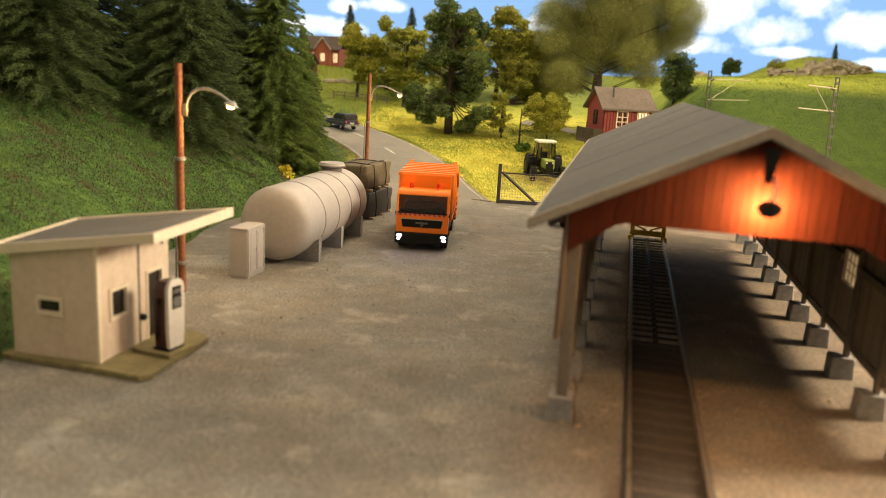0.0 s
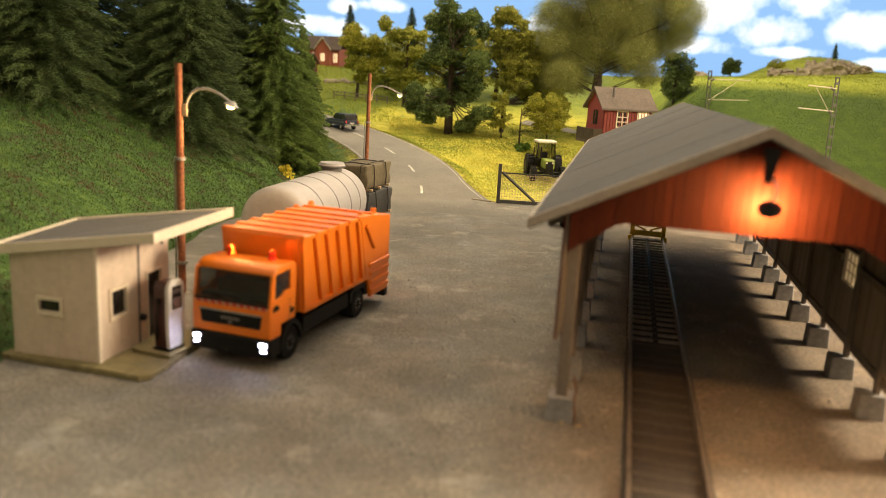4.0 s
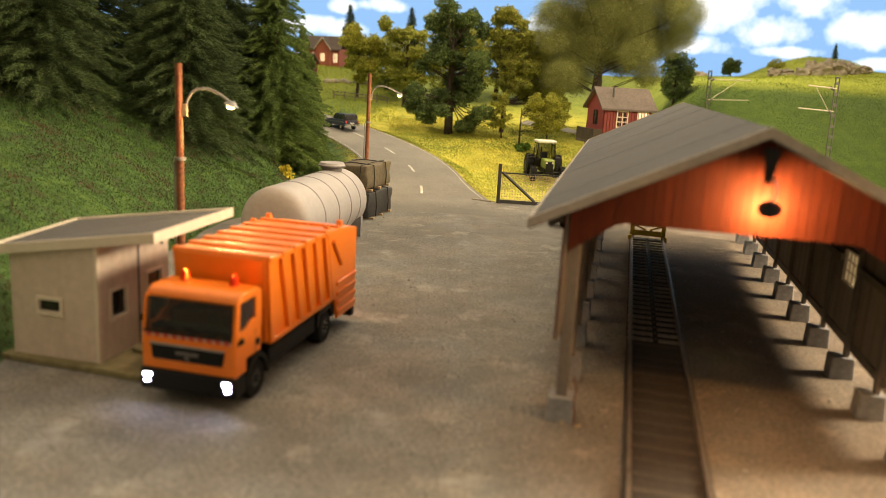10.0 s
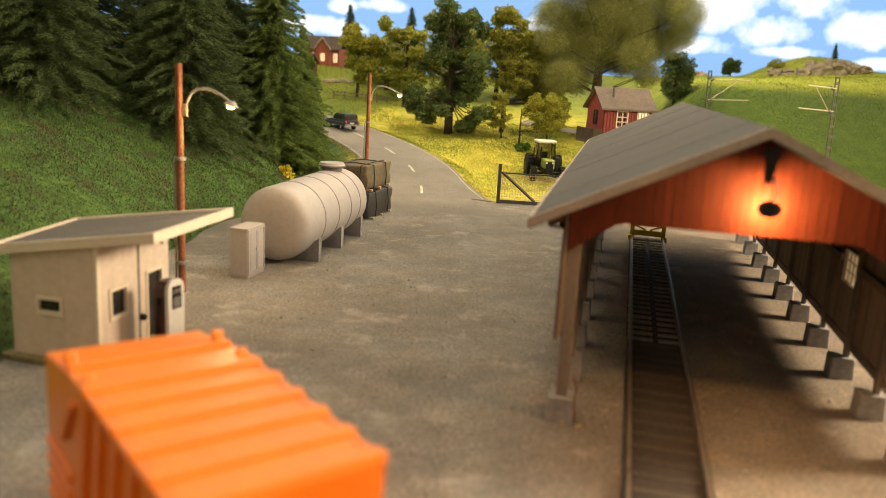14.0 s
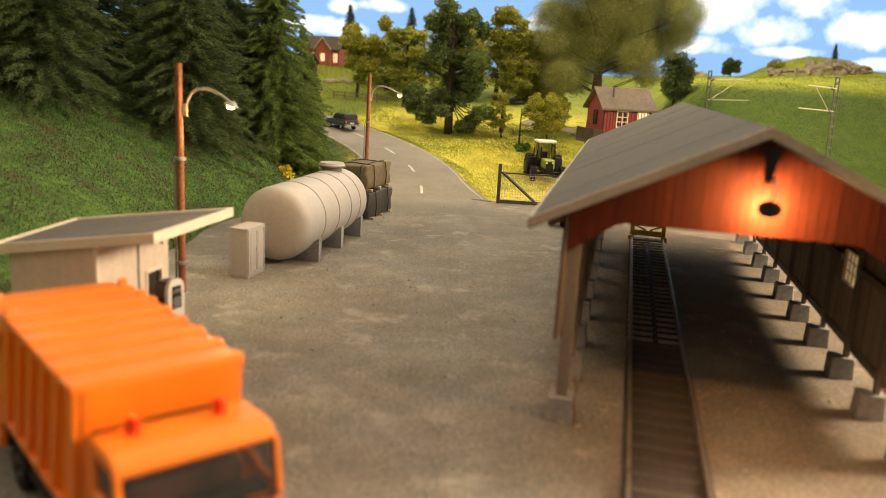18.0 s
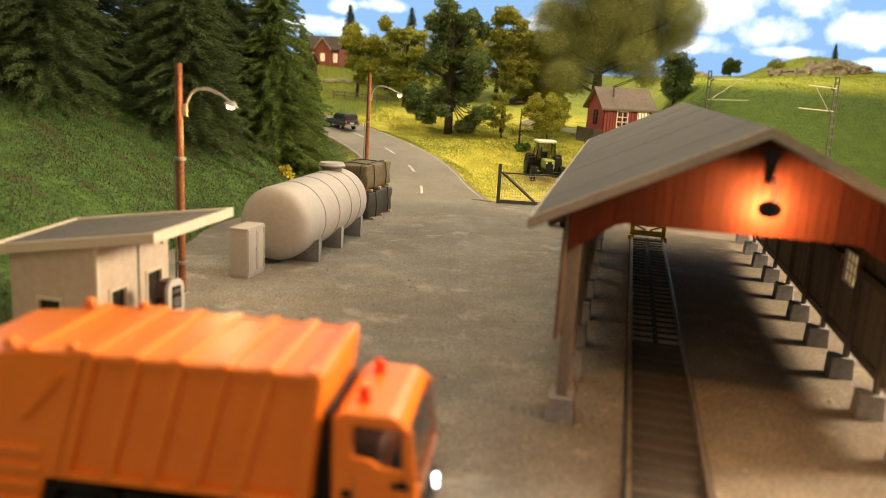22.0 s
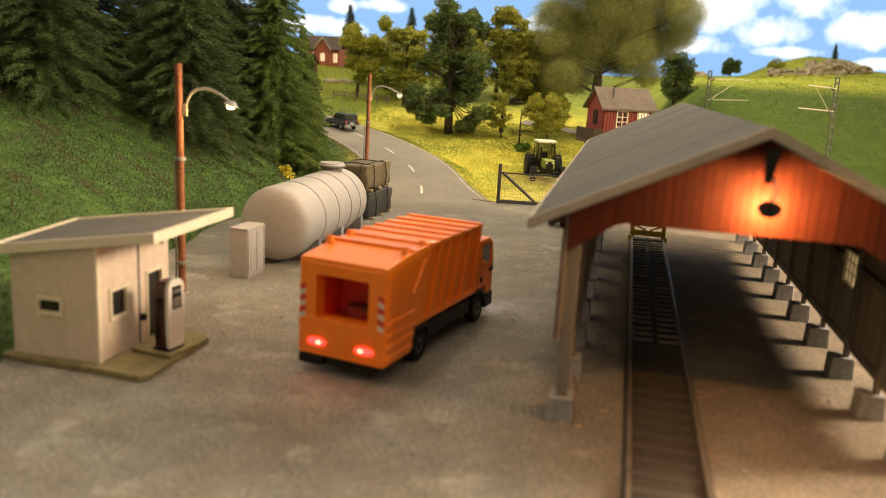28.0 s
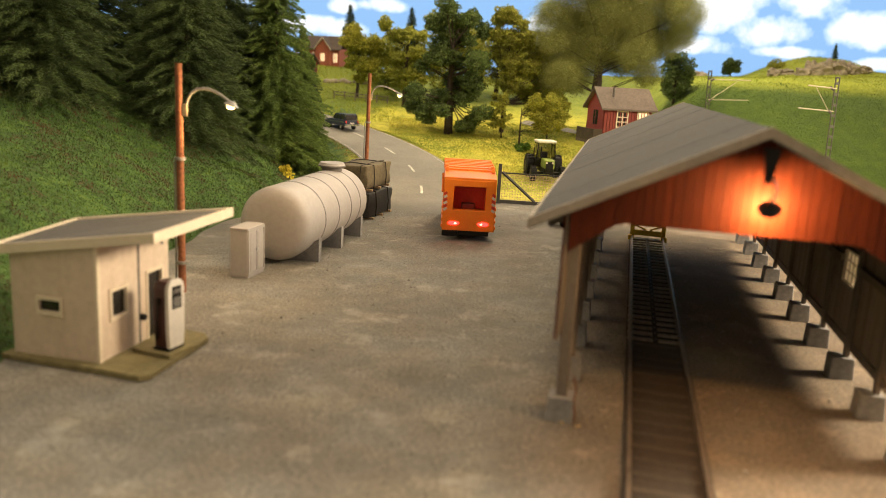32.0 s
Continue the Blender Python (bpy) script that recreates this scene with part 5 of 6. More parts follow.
def crown_tree(name, x, y, height, clumps, n_leaves, leaf, mat, label, trunk_r, seed, fibre=False, z=None, trunk_to=.62):
    """A leafy tree. clumps: (dx, dy, dz, radius) from the tree's foot."""
    rng = np.random.RandomState(seed)
    t = thing(name, (x, y, (gz(x, y) if z is None else z) - .1), 0, label, "tree")
    bm = bmesh.new()
    top = V3((rng.normal(0, .1), 0, height * trunk_to))
    knee = V3((rng.normal(0, .15), rng.normal(0, .1), height * trunk_to * .5))
    rod(bm, (0, 0, -.2), knee, trunk_r, trunk_r * .75, 10)
    rod(bm, knee, top, trunk_r * .75, trunk_r * .35, 8)
    for i, (dx, dy, dz, r) in enumerate(clumps):
        s = rng.uniform(.45, .95)
        up = min(max(dz - .45 * math.hypot(dx, dy), height * .28), top.z * (.6 + .4 * s))
        start = knee.lerp(top, (up - knee.z) / (top.z - knee.z)) if up > knee.z else knee * (up / knee.z)
        mid_ = start.lerp(V3((dx, dy, dz)), .55) + V3(rng.normal(0, .15, 3))
        end = mid_.lerp(V3((dx, dy, dz)), .7)
        thin = trunk_r * (.09 if fibre else .17)
        rod(bm, start, mid_, thin, thin * .6, 6)
        rod(bm, mid_, end, thin * .6, thin * .25, 5)
    part("trunk", bm, BARK, t, smooth=40)
    weight = np.array([c[3] ** 2 for c in clumps])
    pick = rng.choice(len(clumps), n_leaves, p=weight / weight.sum())
    c = np.array([q[:3] for q in clumps])[pick]
    r = np.array([q[3] for q in clumps])[pick]
    d = rng.normal(size=(n_leaves, 3))
    d /= np.linalg.norm(d, axis=1, keepdims=True)
    # sub-clumps make the outline uneven
    lump = 1 + .24 * np.sin(d[:, 0] * 5 + pick * 2.1) * np.sin(d[:, 1] * 5 + pick) + .18 * np.sin(d[:, 2] * 7 + pick * 1.3)
    if fibre:
        lump = 1 + (lump - 1) * .35
    p = c + d * (r * lump * rng.uniform(.25, 1, n_leaves) ** .45)[:, None] * np.array([1, 1, .85])
    if fibre:
        p += rng.normal(0, .27, p.shape)
        way = d * .4 + rng.normal(0, .9, (n_leaves, 3))
        way /= np.linalg.norm(way, axis=1, keepdims=True)
        v, f = strands(rng, p, way, rng.uniform(.08, .22, n_leaves), rng.uniform(.020, .042, n_leaves))
    else:
        v, f = leaves(rng, p, leaf)
    sheet("crown", v, f, mat, t)
    return t


def cluster(seed, n, cx, cz, rx, rz, r0, r1, ry=None):
    """Clumps spread over an upright oval."""
    g = random.Random(seed)
    out = []
    for i in range(n):
        a = 2 * math.pi * (i + g.random() * .6) / n * 2.4
        q = math.sqrt((i + .5) / n)
        out.append((cx + rx * q * math.cos(a), (ry or rx) * .8 * q * math.sin(a * 1.7 + seed), cz + rz * q * math.sin(a), g.uniform(r0, r1)))
    return out


def crown(seed, scale, deep, lumps, split=3, lo=.66, hi=1.0):
    """Clumps of an uneven crown. lumps: (across, up, radius) in tenths of a metre; each splits into smaller ones, spread in depth."""
    g = random.Random(seed)
    out = []
    for u, w, r in lumps:
        for k in range(split):
            q = r * scale * g.uniform(lo, hi)
            out.append(((u + g.uniform(-.45, .45) * r) * scale, g.uniform(-1, 1) * deep, (w + g.uniform(-.4, .4) * r) * scale, q))
    return out


OAK_LUMPS = ((-4, 122, 12), (-16, 111, 11), (4, 108, 12), (18, 116, 10), (26, 105, 9), (12, 97, 12), (-10, 94, 10), (-26, 72, 10), (-13, 78, 12), (4, 78, 13), (20, 78, 13), (31, 75, 9),
             (4, 58, 14), (23, 56, 12), (-32, 45, 11), (-38, 31, 10), (-24, 28, 12), (-8, 26, 10), (-10, 39, 11), (15, 39, 13), (29, 28, 11), (21, 17, 10), (-18, 17, 8), (10, 14, 8))
MAPLE_LUMPS = ((-6, 118, 12), (8, 112, 11), (-12, 101, 9), (2, 93, 13), (17, 96, 11), (35, 88, 11), (5, 74, 14), (26, 74, 14), (46, 74, 11), (55, 58, 10), (36, 53, 13), (8, 54, 11), (44, 38, 11), (20, 43, 9), (-9, 84, 6), (56, 40, 8))
LINDEN_LUMPS = ((-23, 89, 9), (-10, 79, 10), (5, 79, 9), (16, 76, 8), (-10, 53, 10), (10, 56, 12), (23, 53, 10), (-10, 36, 9), (10, 36, 10), (-16, 59, 6), (20, 30, 8), (0, 23, 6))
BIRCH_LUMPS = ((-5, 76, 11), (-8, 59, 12), (5, 62, 11), (19, 59, 11), (-5, 42, 11), (12, 39, 11), (26, 42, 7), (2, 25, 7), (19, 25, 5))
# round lumps of the willow's woolly crown
WILLOW_LUMPS = ((-44, 116, 15), (-44, 80, 13), (-37, 51, 16), (-20, 74, 19), (-6, 110, 22), (17, 124, 21), (6, 88, 22), (33, 105, 22), (55, 122, 19), (72, 111, 18), (80, 97, 14), (61, 88, 17),
                (39, 75, 19), (47, 60, 12), (25, 64, 12), (-17, 47, 11), (-33, 136, 19), (0, 144, 25), (33, 144, 25), (61, 136, 19), (-28, 100, 17))
# the dense heart of the willow, behind its lumps
WILLOW_HEART = [(-2.8, 1.2, 6.0, 2.2), (-4.2, 1.0, 10.0, 2.4), (-1.0, 1.8, 8.6, 3.4), (2.2, 1.8, 9.0, 3.6), (4.6, 1.6, 9.6, 2.8), (-3.0, 1.6, 7.6, 2.6), (.8, 1.5, 12.0, 3.4)]
crown_tree("oak_tree", -.15, 77.0, 13, crown(3, .097, 2.4, OAK_LUMPS, 3, .6, .95), 76000, .098, OAK, "broad dark green deciduous tree in the meadow", .44, 5, z=gz(-.15, 77) - .35, trunk_to=.75)
crown_tree("birch_tree", -11.0, 94, 9, crown(4, .1, 1.4, BIRCH_LUMPS, 3), 26000, .115, BIRCH, "slender yellow-green leafy tree by the road", .20, 6)
crown_tree("linden_tree", -5.3, 92, 11, crown(7, .1, 2.0, LINDEN_LUMPS, 3), 32000, .115, LINDEN, "wide olive-green leafy tree behind the road", .30, 7)
crown_tree("linden_tree", -1.0, 96, 11, cluster(17, 30, .5, 5.6, 3.8, 4.0, .8, 1.5), 20000, .125, LINDEN, "wide olive-green leafy tree behind the road", .30, 27)
crown_tree("linden_tree", 5.2, 98, 10, cluster(37, 26, .0, 4.6, 4.4, 3.0, .8, 1.5), 18000, .125, LINDEN, "wide olive-green leafy tree behind the road", .30, 28)
crown_tree("linden_tree", 9.6, 97, 10, cluster(57, 28, .0, 4.4, 4.2, 3.2, .9, 1.6), 20000, .125, LINDEN, "wide olive-green leafy tree behind the meadow", .30, 30)
crown_tree("linden_tree", -8.2, 101, 9, cluster(47, 26, .0, 3.6, 3.6, 2.8, .8, 1.4), 16000, .125, LINDEN, "wide olive-green leafy tree behind the road", .30, 29)
crown_tree("maple_tree", 5.0, 79, 12, crown(8, .098, 2.2, MAPLE_LUMPS, 3, .6, .92), 66000, .098, MAPLE, "tall yellow-green maple with sunlit leaves", .26, 8, z=gz(5, 79) - .5)
crown_tree("birch_tree", 6.2, 71, 6, cluster(10, 22, 2.0, 3.5, 1.9, 1.5, .35, .62), 9000, .085, BIRCH, "small yellow-green birch in the meadow", .10, 9)
crown_tree("birch_tree", 4.9, 76, 5, cluster(14, 16, -.3, 2.6, 1.1, 1.7, .30, .5), 3600, .085, BIRCH, "thin young birch with drooping leaves", .08, 12)
crown_tree("birch_tree", 9.3, 77, 6, cluster(19, 20, .2, 2.6, 1.5, 2.0, .4, .7), 9000, .085, BIRCH, "small yellow-green birch in the meadow", .10, 15)
crown_tree("willow_tree", 13.5, 77, 14, crown(10, .1, 2.4, WILLOW_LUMPS, 2, .85, 1.15) + WILLOW_HEART, 680000, .1, WILLOW, "huge fuzzy olive-green willow with a round crown", .62, 10, fibre=True, z=3.0, trunk_to=.62)
crown_tree("round_tree", 24.0, 88, 6, cluster(13, 24, -.1, 3.6, 1.5, 2.3, .55, .85), 15000, .10, OAK, "small dark green tree on the bank", .18, 11, z=5.4, trunk_to=.9)
crown_tree("round_tree", 38.4, 114, 3.4, cluster(15, 12, .0, 1.9, 1.2, .8, .45, .7), 5000, .11, OAK, "small round tree on the hill top", .16, 13, trunk_to=.6)
for x, y, top in ((54.4, 118, 15.5), (-17.4, 136, 18.4), (-7.5, 140, 18.8)):
    spruce(x, y, 0, (top - gz(x, y)) / 13.5, 33)


# low bushes
def bush(x, y, r, n, mat, label, seed, name="bush", z=None):
    rng = np.random.RandomState(seed)
    t = thing(name, (x, y, gz(x, y) if z is None else z), 0, label, "bush")
    cl = [(rng.normal(0, r * .5), rng.normal(0, r * .4), r * rng.uniform(.2, .7), r * rng.uniform(.35, .55)) for _ in range(7)]
    bm = bmesh.new()
    for dx, dy, dz, _ in cl:
        rod(bm, (0, 0, -.1), (dx, dy, dz), .04, .02, 5)
    part("stems", bm, BARK, t)
    pick = rng.randint(0, 7, n)
    c, rr = np.array(cl)[pick, :3], np.array(cl)[pick, 3]
    d = rng.normal(size=(n, 3))
    d /= np.linalg.norm(d, axis=1, keepdims=True)
    v, f = leaves(rng, c + d * (rr * rng.uniform(.3, 1, n) ** .5)[:, None], .10)
    sheet("foliage", v, f, mat, t)


bush(-10.55, 53.2, 1.0, 620, YELLOWFLOWER, "low bush with yellow flowers at the slope's foot", 31, "flowering_bush")
bush(-9.6, 60.5, .7, 1200, BUSH, "small bright green bush beside the road", 32)
bush(6.35, 70.5, .65, 1200, BUSH, "small round green bush in the meadow", 33)
bush(44.5, 113, 1.3, 1200, BIRCH, "yellow-green bush on the hill", 34)


# unmade path across the meadow
pv, pf = [], []
for i in range(13):
    x, y = 7.6 + i * .58, 84.8 - i * .42
    for k_ in (-1, 0, 1):
        pv.append((x + .35 * k_, y + 1.0 * k_, gz(x + .35 * k_, y + k_) + .09))
    if i:
        for k_ in (0, 1):
            a = (i - 1) * 3 + k_
            pf.append((a, a + 1, a + 4, a + 3))
tagged(sheet("field_path", pv, pf, ROAD, smooth=1), "grey unmade path across the meadow", "path", "", "structure")


# static grass blades
def grass(name, count, x0, x1, y0, y1, keep, mats, label, lo, hi, seed):
    rng = np.random.RandomState(seed)
    x, y = rng.uniform(x0, x1, count), rng.uniform(y0, y1, count)
    z = ground_height(x, y)
    ok = keep(x, y, z)
    x, y, z = x[ok], y[ok], z[ok]
    way = np.stack([rng.normal(0, .45, len(x)), rng.normal(0, .45, len(x)), np.ones(len(x))], -1)
    way /= np.linalg.norm(way, axis=1, keepdims=True)
    v, f = strands(rng, np.stack([x, y, z - .03], -1), way, rng.uniform(lo, hi, len(x)), rng.uniform(.035, .07, len(x)))
    ob = sheet(name, v, f, mats)
    tagged(ob, label, "grass", "", "stuff")


def off_road(x, y, z):
    cx, cz = road_centre(y)
    return (z > .02) & ((abs(x - cx) > road_half(y) + .12) | (y < 49))


BLADE_DARK = mottled("grass_blade_green", (0.085, 0.047, 0.015), (0.098, 0.162, 0.020), 1.5, 0.45, 0.8, 0, 0, third=(0.039, 0.083, 0.010), island=0.3, lo=0.41, hi=0.59)
BLADE_GOLD = mottled("grass_blade_gold", (0.17, 0.23, 0.028), (0.62, 0.58, 0.11), 0.5, 0.12, 0.8, 0, 0, mix=0.85, third=(0.36, 0.39, 0.048), island=0.2, lo=0.42, hi=0.58)
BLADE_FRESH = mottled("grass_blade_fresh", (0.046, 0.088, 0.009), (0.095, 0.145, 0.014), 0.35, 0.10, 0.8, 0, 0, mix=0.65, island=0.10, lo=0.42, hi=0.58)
BLADE_BRIGHT = mottled("grass_blade_bright", (0.20, 0.26, 0.020), (0.42, 0.45, 0.055), 0.5, 0.12, 0.8, 0, 0, mix=0.7, island=0.12)
grass("slope_grass", 170000, -25, -8.8, 19, 62, off_road, BLADE_DARK, "short dark green static grass on the slope", .05, .16, 41)
grass("meadow_grass", 120000, -6, 17, 51, 84, off_road, BLADE_GOLD, "golden yellow-green static grass in the meadow", .06, .19, 42)
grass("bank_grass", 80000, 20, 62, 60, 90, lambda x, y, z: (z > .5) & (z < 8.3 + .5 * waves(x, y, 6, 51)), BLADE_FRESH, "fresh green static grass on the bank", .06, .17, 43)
# brighter blades above this height carry the crest's light in their colour
grass("crest_grass", 40000, 20, 62, 74, 122, lambda x, y, z: z >= 8.2 + .5 * waves(x, y, 6, 51), BLADE_BRIGHT, "yellow-green static grass painted bright as light on the bank's top", .10, .30, 46)
grass("roadside_grass", 20000, -26, -6, 80, 118, off_road, BLADE_BRIGHT, "green static grass beside the far road", .15, .40, 44)

BLADE_BROWN = mottled("grass_blade_withered", (0.13, 0.105, 0.035), (0.36, 0.30, 0.085), 1.5, 0.5, 0.85, 0, 0, island=0.35)


def on_verge(x, y, z):
    cx, cz = road_centre(y)
    d = abs(x - cx) - road_half(y)
    return (d > -.10) & (d < .55 + .5 * waves(x, y, 3, 77))


grass("verge_grass", 110000, -24, 6, 52, 90, on_verge, BLADE_BROWN, "withered brown grass along the road's edge", .06, .18, 45)

# ---- rocks on the knoll ----
def rock(x, y, sx, sy, sz, seed, z=None):
    bm = bmesh.new()
    bmesh.ops.create_icosphere(bm, subdivisions=3, radius=1)
    for v in bm.verts:
        q = noise.noise(v.co * 1.8 + V3((seed, 0, 0))) * .45 + noise.cell(v.co * 2.6 + V3((seed, 3, 0))) * .22
        v.co = v.co * (1 + q)
        v.co = V3((v.co.x * sx, v.co.y * sy, v.co.z * sz))
    t = part("rock", bm, ROCK)
    t.matrix_basis = pose(x * S, y * S, (gz(x, y) + .12) * S, 0, 0, seed * 12 - 30)
    tagged(t, "weathered grey-brown rock outcrop on the grassy hill", "rock", "rock outcrop")


for x, y, sx, sy, sz, sd in ((45.3, 105.4, 1.5, 1.1, 1.0, 1), (47.2, 105.0, 1.6, 1.0, 1.35, 2), (49.2, 105.3, 1.8, 1.1, 1.3, 3), (51.2, 105.8, 1.6, 1.0, .95, 4),
                             (46.3, 106.2, 1.4, 1.0, 1.5, 7), (48.3, 106.1, 1.3, 1.0, 1.6, 8), (52.8, 106.2, 1.5, .9, .6, 9), (42.6, 108, 1.5, 1.0, .75, 5), (44.0, 108.6, 1.2, .9, .55, 10), (31.5, 106, 1.8, 1.0, .8, 6)):
    rock(x, y, sx, sy, sz, sd)


# ---- catenary poles ----
def catenary(x, y, ztop, zlow, lean, arm_dir, arms):
    t = thing("catenary_pole", (x, y, gz(x, y)), 0, "grey-green lattice steel catenary pole with thin bracket arms", "pole", "catenary poles")
    h0 = ztop - gz(x, y)
    for s in (-1, 1):
        part("leg", R((s * .17, 0, -.2), (lean + s * .13, 0, h0), .055, seg=4), POLEGREY, t)
    zz = .4
    while zz < h0 - .1:
        k = zz / h0
        part("batten", B(lean * k - .16, lean * k + .16, -.03, .03, zz - .10, zz + .10), POLEGREY, t)
        zz += .75
    part("cap", B(lean - .16, lean + .16, -.07, .07, h0 - .1, h0 + .02), POLEGREY, t)
    for z_, ln in arms:
        arm = part("bracket_arm", R((lean * (z_ / h0), 0, z_), (lean * (z_ / h0) + arm_dir * ln, -.4, z_ + .12), .04, seg=6), CREAM, t)
        part("insulator", R((lean * (z_ / h0) + arm_dir * .15, 0, z_ - .12), (lean * (z_ / h0) + arm_dir * .45, 0, z_ + .1), .09, seg=8), SEAM, arm)
    (za, la), (zb, lb) = arms
    part("stay", R((lean + arm_dir * .3, 0, zb), (lean + arm_dir * la * .7, -.3, za), .03, seg=6), CREAM, t)


g1, g2 = gz(27.45, 58), gz(23.5, 75)
catenary(27.45, 58, 9.15, 0, -.25, -1, ((8.35 - g1, 2.2), (6.75 - g1, 2.7)))
catenary(23.7, 75, 9.5, 0, -.2, 1, ((8.55 - g2, 3.6), (6.75 - g2, 3.6)))


# ---- red hut on a trestle behind the shed ----
sb = thing("red_hut", (11.5, 61.0, gz(11.05, 61.0)), 14, "small dark red boarded hut with white windows on timber legs", "hut")
g = gz(11.05, 61.0)
zb_, ze, zr = 3.4 - g, 6.2 - g, 7.45 - g
for x in (.1, 3.9):
    for y in (.1, 2.9):
        part("leg", B(x - .12, x + .12, y - .12, y + .12, -.1, zb_ + .05), DARKWOOD, sb)
part("floor", B(-.75, 4.1, -.15, 3.15, zb_ - .1, zb_ + .1), DARKWOOD, sb)
front = part("front_wall", B(0, 4.0, .02, .10, zb_ + .1, ze + .05), DARKRED, sb)
for i in range(16):
    part("board", B(i * .25 + .09, i * .25 + .16, -.03, .02, zb_ + .1, ze + .02), DARKRED, front)
part("gable_wall", E([(.02, zb_ + .1), (2.98, zb_ + .1), (2.98, ze), (1.5, zr - .1), (.02, ze)], 0, .1, "x"), DARKRED, sb)
part("far_gable_wall", E([(.02, zb_ + .1), (2.98, zb_ + .1), (2.98, ze), (1.5, zr - .1), (.02, ze)], 3.9, 4.0, "x"), DARKRED, sb)
part("back_wall", B(0, 4.0, 2.9, 2.98, zb_ + .1, ze + .05), DARKRED, sb)
for s in (0, 1):
    out = [(1.5, zr + .1), (-.35, ze - .22), (-.35, ze - .36), (1.5, zr - .06)] if s == 0 else [(1.5, zr + .1), (3.35, ze - .22), (3.35, ze - .36), (1.5, zr - .06)]
    part("roof_slope", E(out, -.3, 4.3, "x"), TILE, sb)
part("stove_pipe", R((1.0, .7, zr - .7), (1.0, .7, zr + .05), .09, seg=10), SEAM, sb)
for k_, x in enumerate((1.15, 2.85)):
    w_ = part("window", B(x, x + .8, -.02, .03, ze - 1.55, ze - .45), WINDOW_LIT if k_ else DARKGLASS, sb, "lit window with white bars" if k_ else "dark window with white bars")
    for x0, x1, z0, z1 in ((x - .08, x, ze - 1.63, ze - .37), (x + .8, x + .88, ze - 1.63, ze - .37), (x, x + .8, ze - .45, ze - .37), (x, x + .8, ze - 1.63, ze - 1.55),
                           (x + .37, x + .43, ze - 1.55, ze - .45), (x, x + .8, ze - 1.22, ze - 1.16), (x, x + .8, ze - .86, ze - .80)):
        part("window_bar", B(x0, x1, -.06, -.01, z0, z1), CREAM, w_)
w_ = part("side_window", B(-.03, .02, 1.0, 1.8, ze - 1.5, ze - .4), DARKGLASS, sb)
part("window_bar", B(-.05, -.02, 1.37, 1.43, ze - 1.5, ze - .4), DARKRED, w_)
part("platform_rail", B(-.75, -.05, -.12, .0, zb_ + .1, zb_ + 1.0), BARK, sb, "dark brown boarded balcony rail")
part("platform_rail", B(-.75, -.65, .0, 3.1, zb_ + .1, zb_ + 1.0), BARK, sb)

# ---- tractor in the meadow ----
tr = thing("tractor", (7.35, 60.6, gz(7.35, 60.6)), 184, "green farm tractor with white cab roof and big black tyres", "tractor")
# local: forward is +y
part("bonnet", B(-.38, .38, .2, 1.9, .95, 1.62, bevel=.10), TRACTOR, tr)
part("grille", B(-.28, .28, 1.86, 1.93, .85, 1.5, bevel=.03), BLACK, tr)
part("chassis", B(-.35, .35, -1.2, 1.8, .55, 1.0, bevel=.05), BLACK, tr)
part("front_axle", B(-.95, .95, 1.2, 1.5, .5, .7, bevel=.03), BLACK, tr)
cb = part("cab_floor", B(-.75, .75, -1.3, .3, .95, 1.5, bevel=.05), BLACK, tr)
for sx in (-1, 1):
    for y in (-1.25, .22):
        part("cab_pillar", R((sx * .72, y, 1.45), (sx * .62, y * .85, 2.75), .045, seg=6), BLACK, cb)
    part("cab_glass", B(*sorted((sx * .66, sx * .68)), -1.1, .1, 1.55, 2.6), CAB_GLASS, cb)
    part("front_lamp", B(sx * .22 - .07, sx * .22 + .07, 1.90, 1.95, 1.35, 1.47, bevel=.02), STRIPE_W, tr)
    part("rear_mudguard", E([(-1.55, 1.0), (-1.4, 1.6), (-.9, 1.78), (-.3, 1.6), (-.1, 1.2), (-.2, 1.15), (-.5, 1.5), (-.9, 1.65), (-1.3, 1.5)], *sorted((sx * .8, sx * 1.3)), "x"), BLACK, tr)
    for y, r, wd in ((-.85, .88, .5), (1.35, .55, .38)):
        bm = bmesh.new()
        x0 = sx * 1.08
        rod(bm, (x0 - wd / 2, y, r), (x0 + wd / 2, y, r), r, r, 22)
        wh = part("wheel", bm, TYRE, tr, smooth=40)
        part("rim", R((x0 - wd / 2 - .02, y, r), (x0 + wd / 2 + .02, y, r), r * .5, r * .5, 16), RIM, wh, smooth=40)
        for k_ in range(16):
            t_ = 2 * math.pi * k_ / 16
            mm = Matrix.Translation((x0, y + (r + .01) * math.cos(t_), r + (r + .01) * math.sin(t_))) @ Matrix.Rotation(t_, 4, "X")
            part("lug", box(bmesh.new(), -wd / 2, wd / 2, -.03, .03, -.04, .04, mm), TYRE, wh)
part("rear_screen", B(-.62, .62, -1.24, -1.20, 1.5, 2.7), CAB_GLASS, cb)
part("cab_roof", B(-.74, .74, -1.3, .30, 2.74, 2.90, bevel=.06), TRACTOR_WHITE, cb, "white cab roof")
part("exhaust", R((.45, .6, 1.5), (.45, .6, 2.5), .05, seg=8), BLACK, tr)
part("seat", B(-.25, .25, -.9, -.45, 1.5, 2.0, bevel=.06), BLACK, cb)

# ---- dark estate car on the road ----
cx_, cz_ = (float(c) for c in road_centre(72.2))
car = thing("estate_car", (cx_ - .2, 72.4, cz_ + .02), 127, "dark blue old estate car parked on the road", "car")
car.scale = (.80, .86, .95)
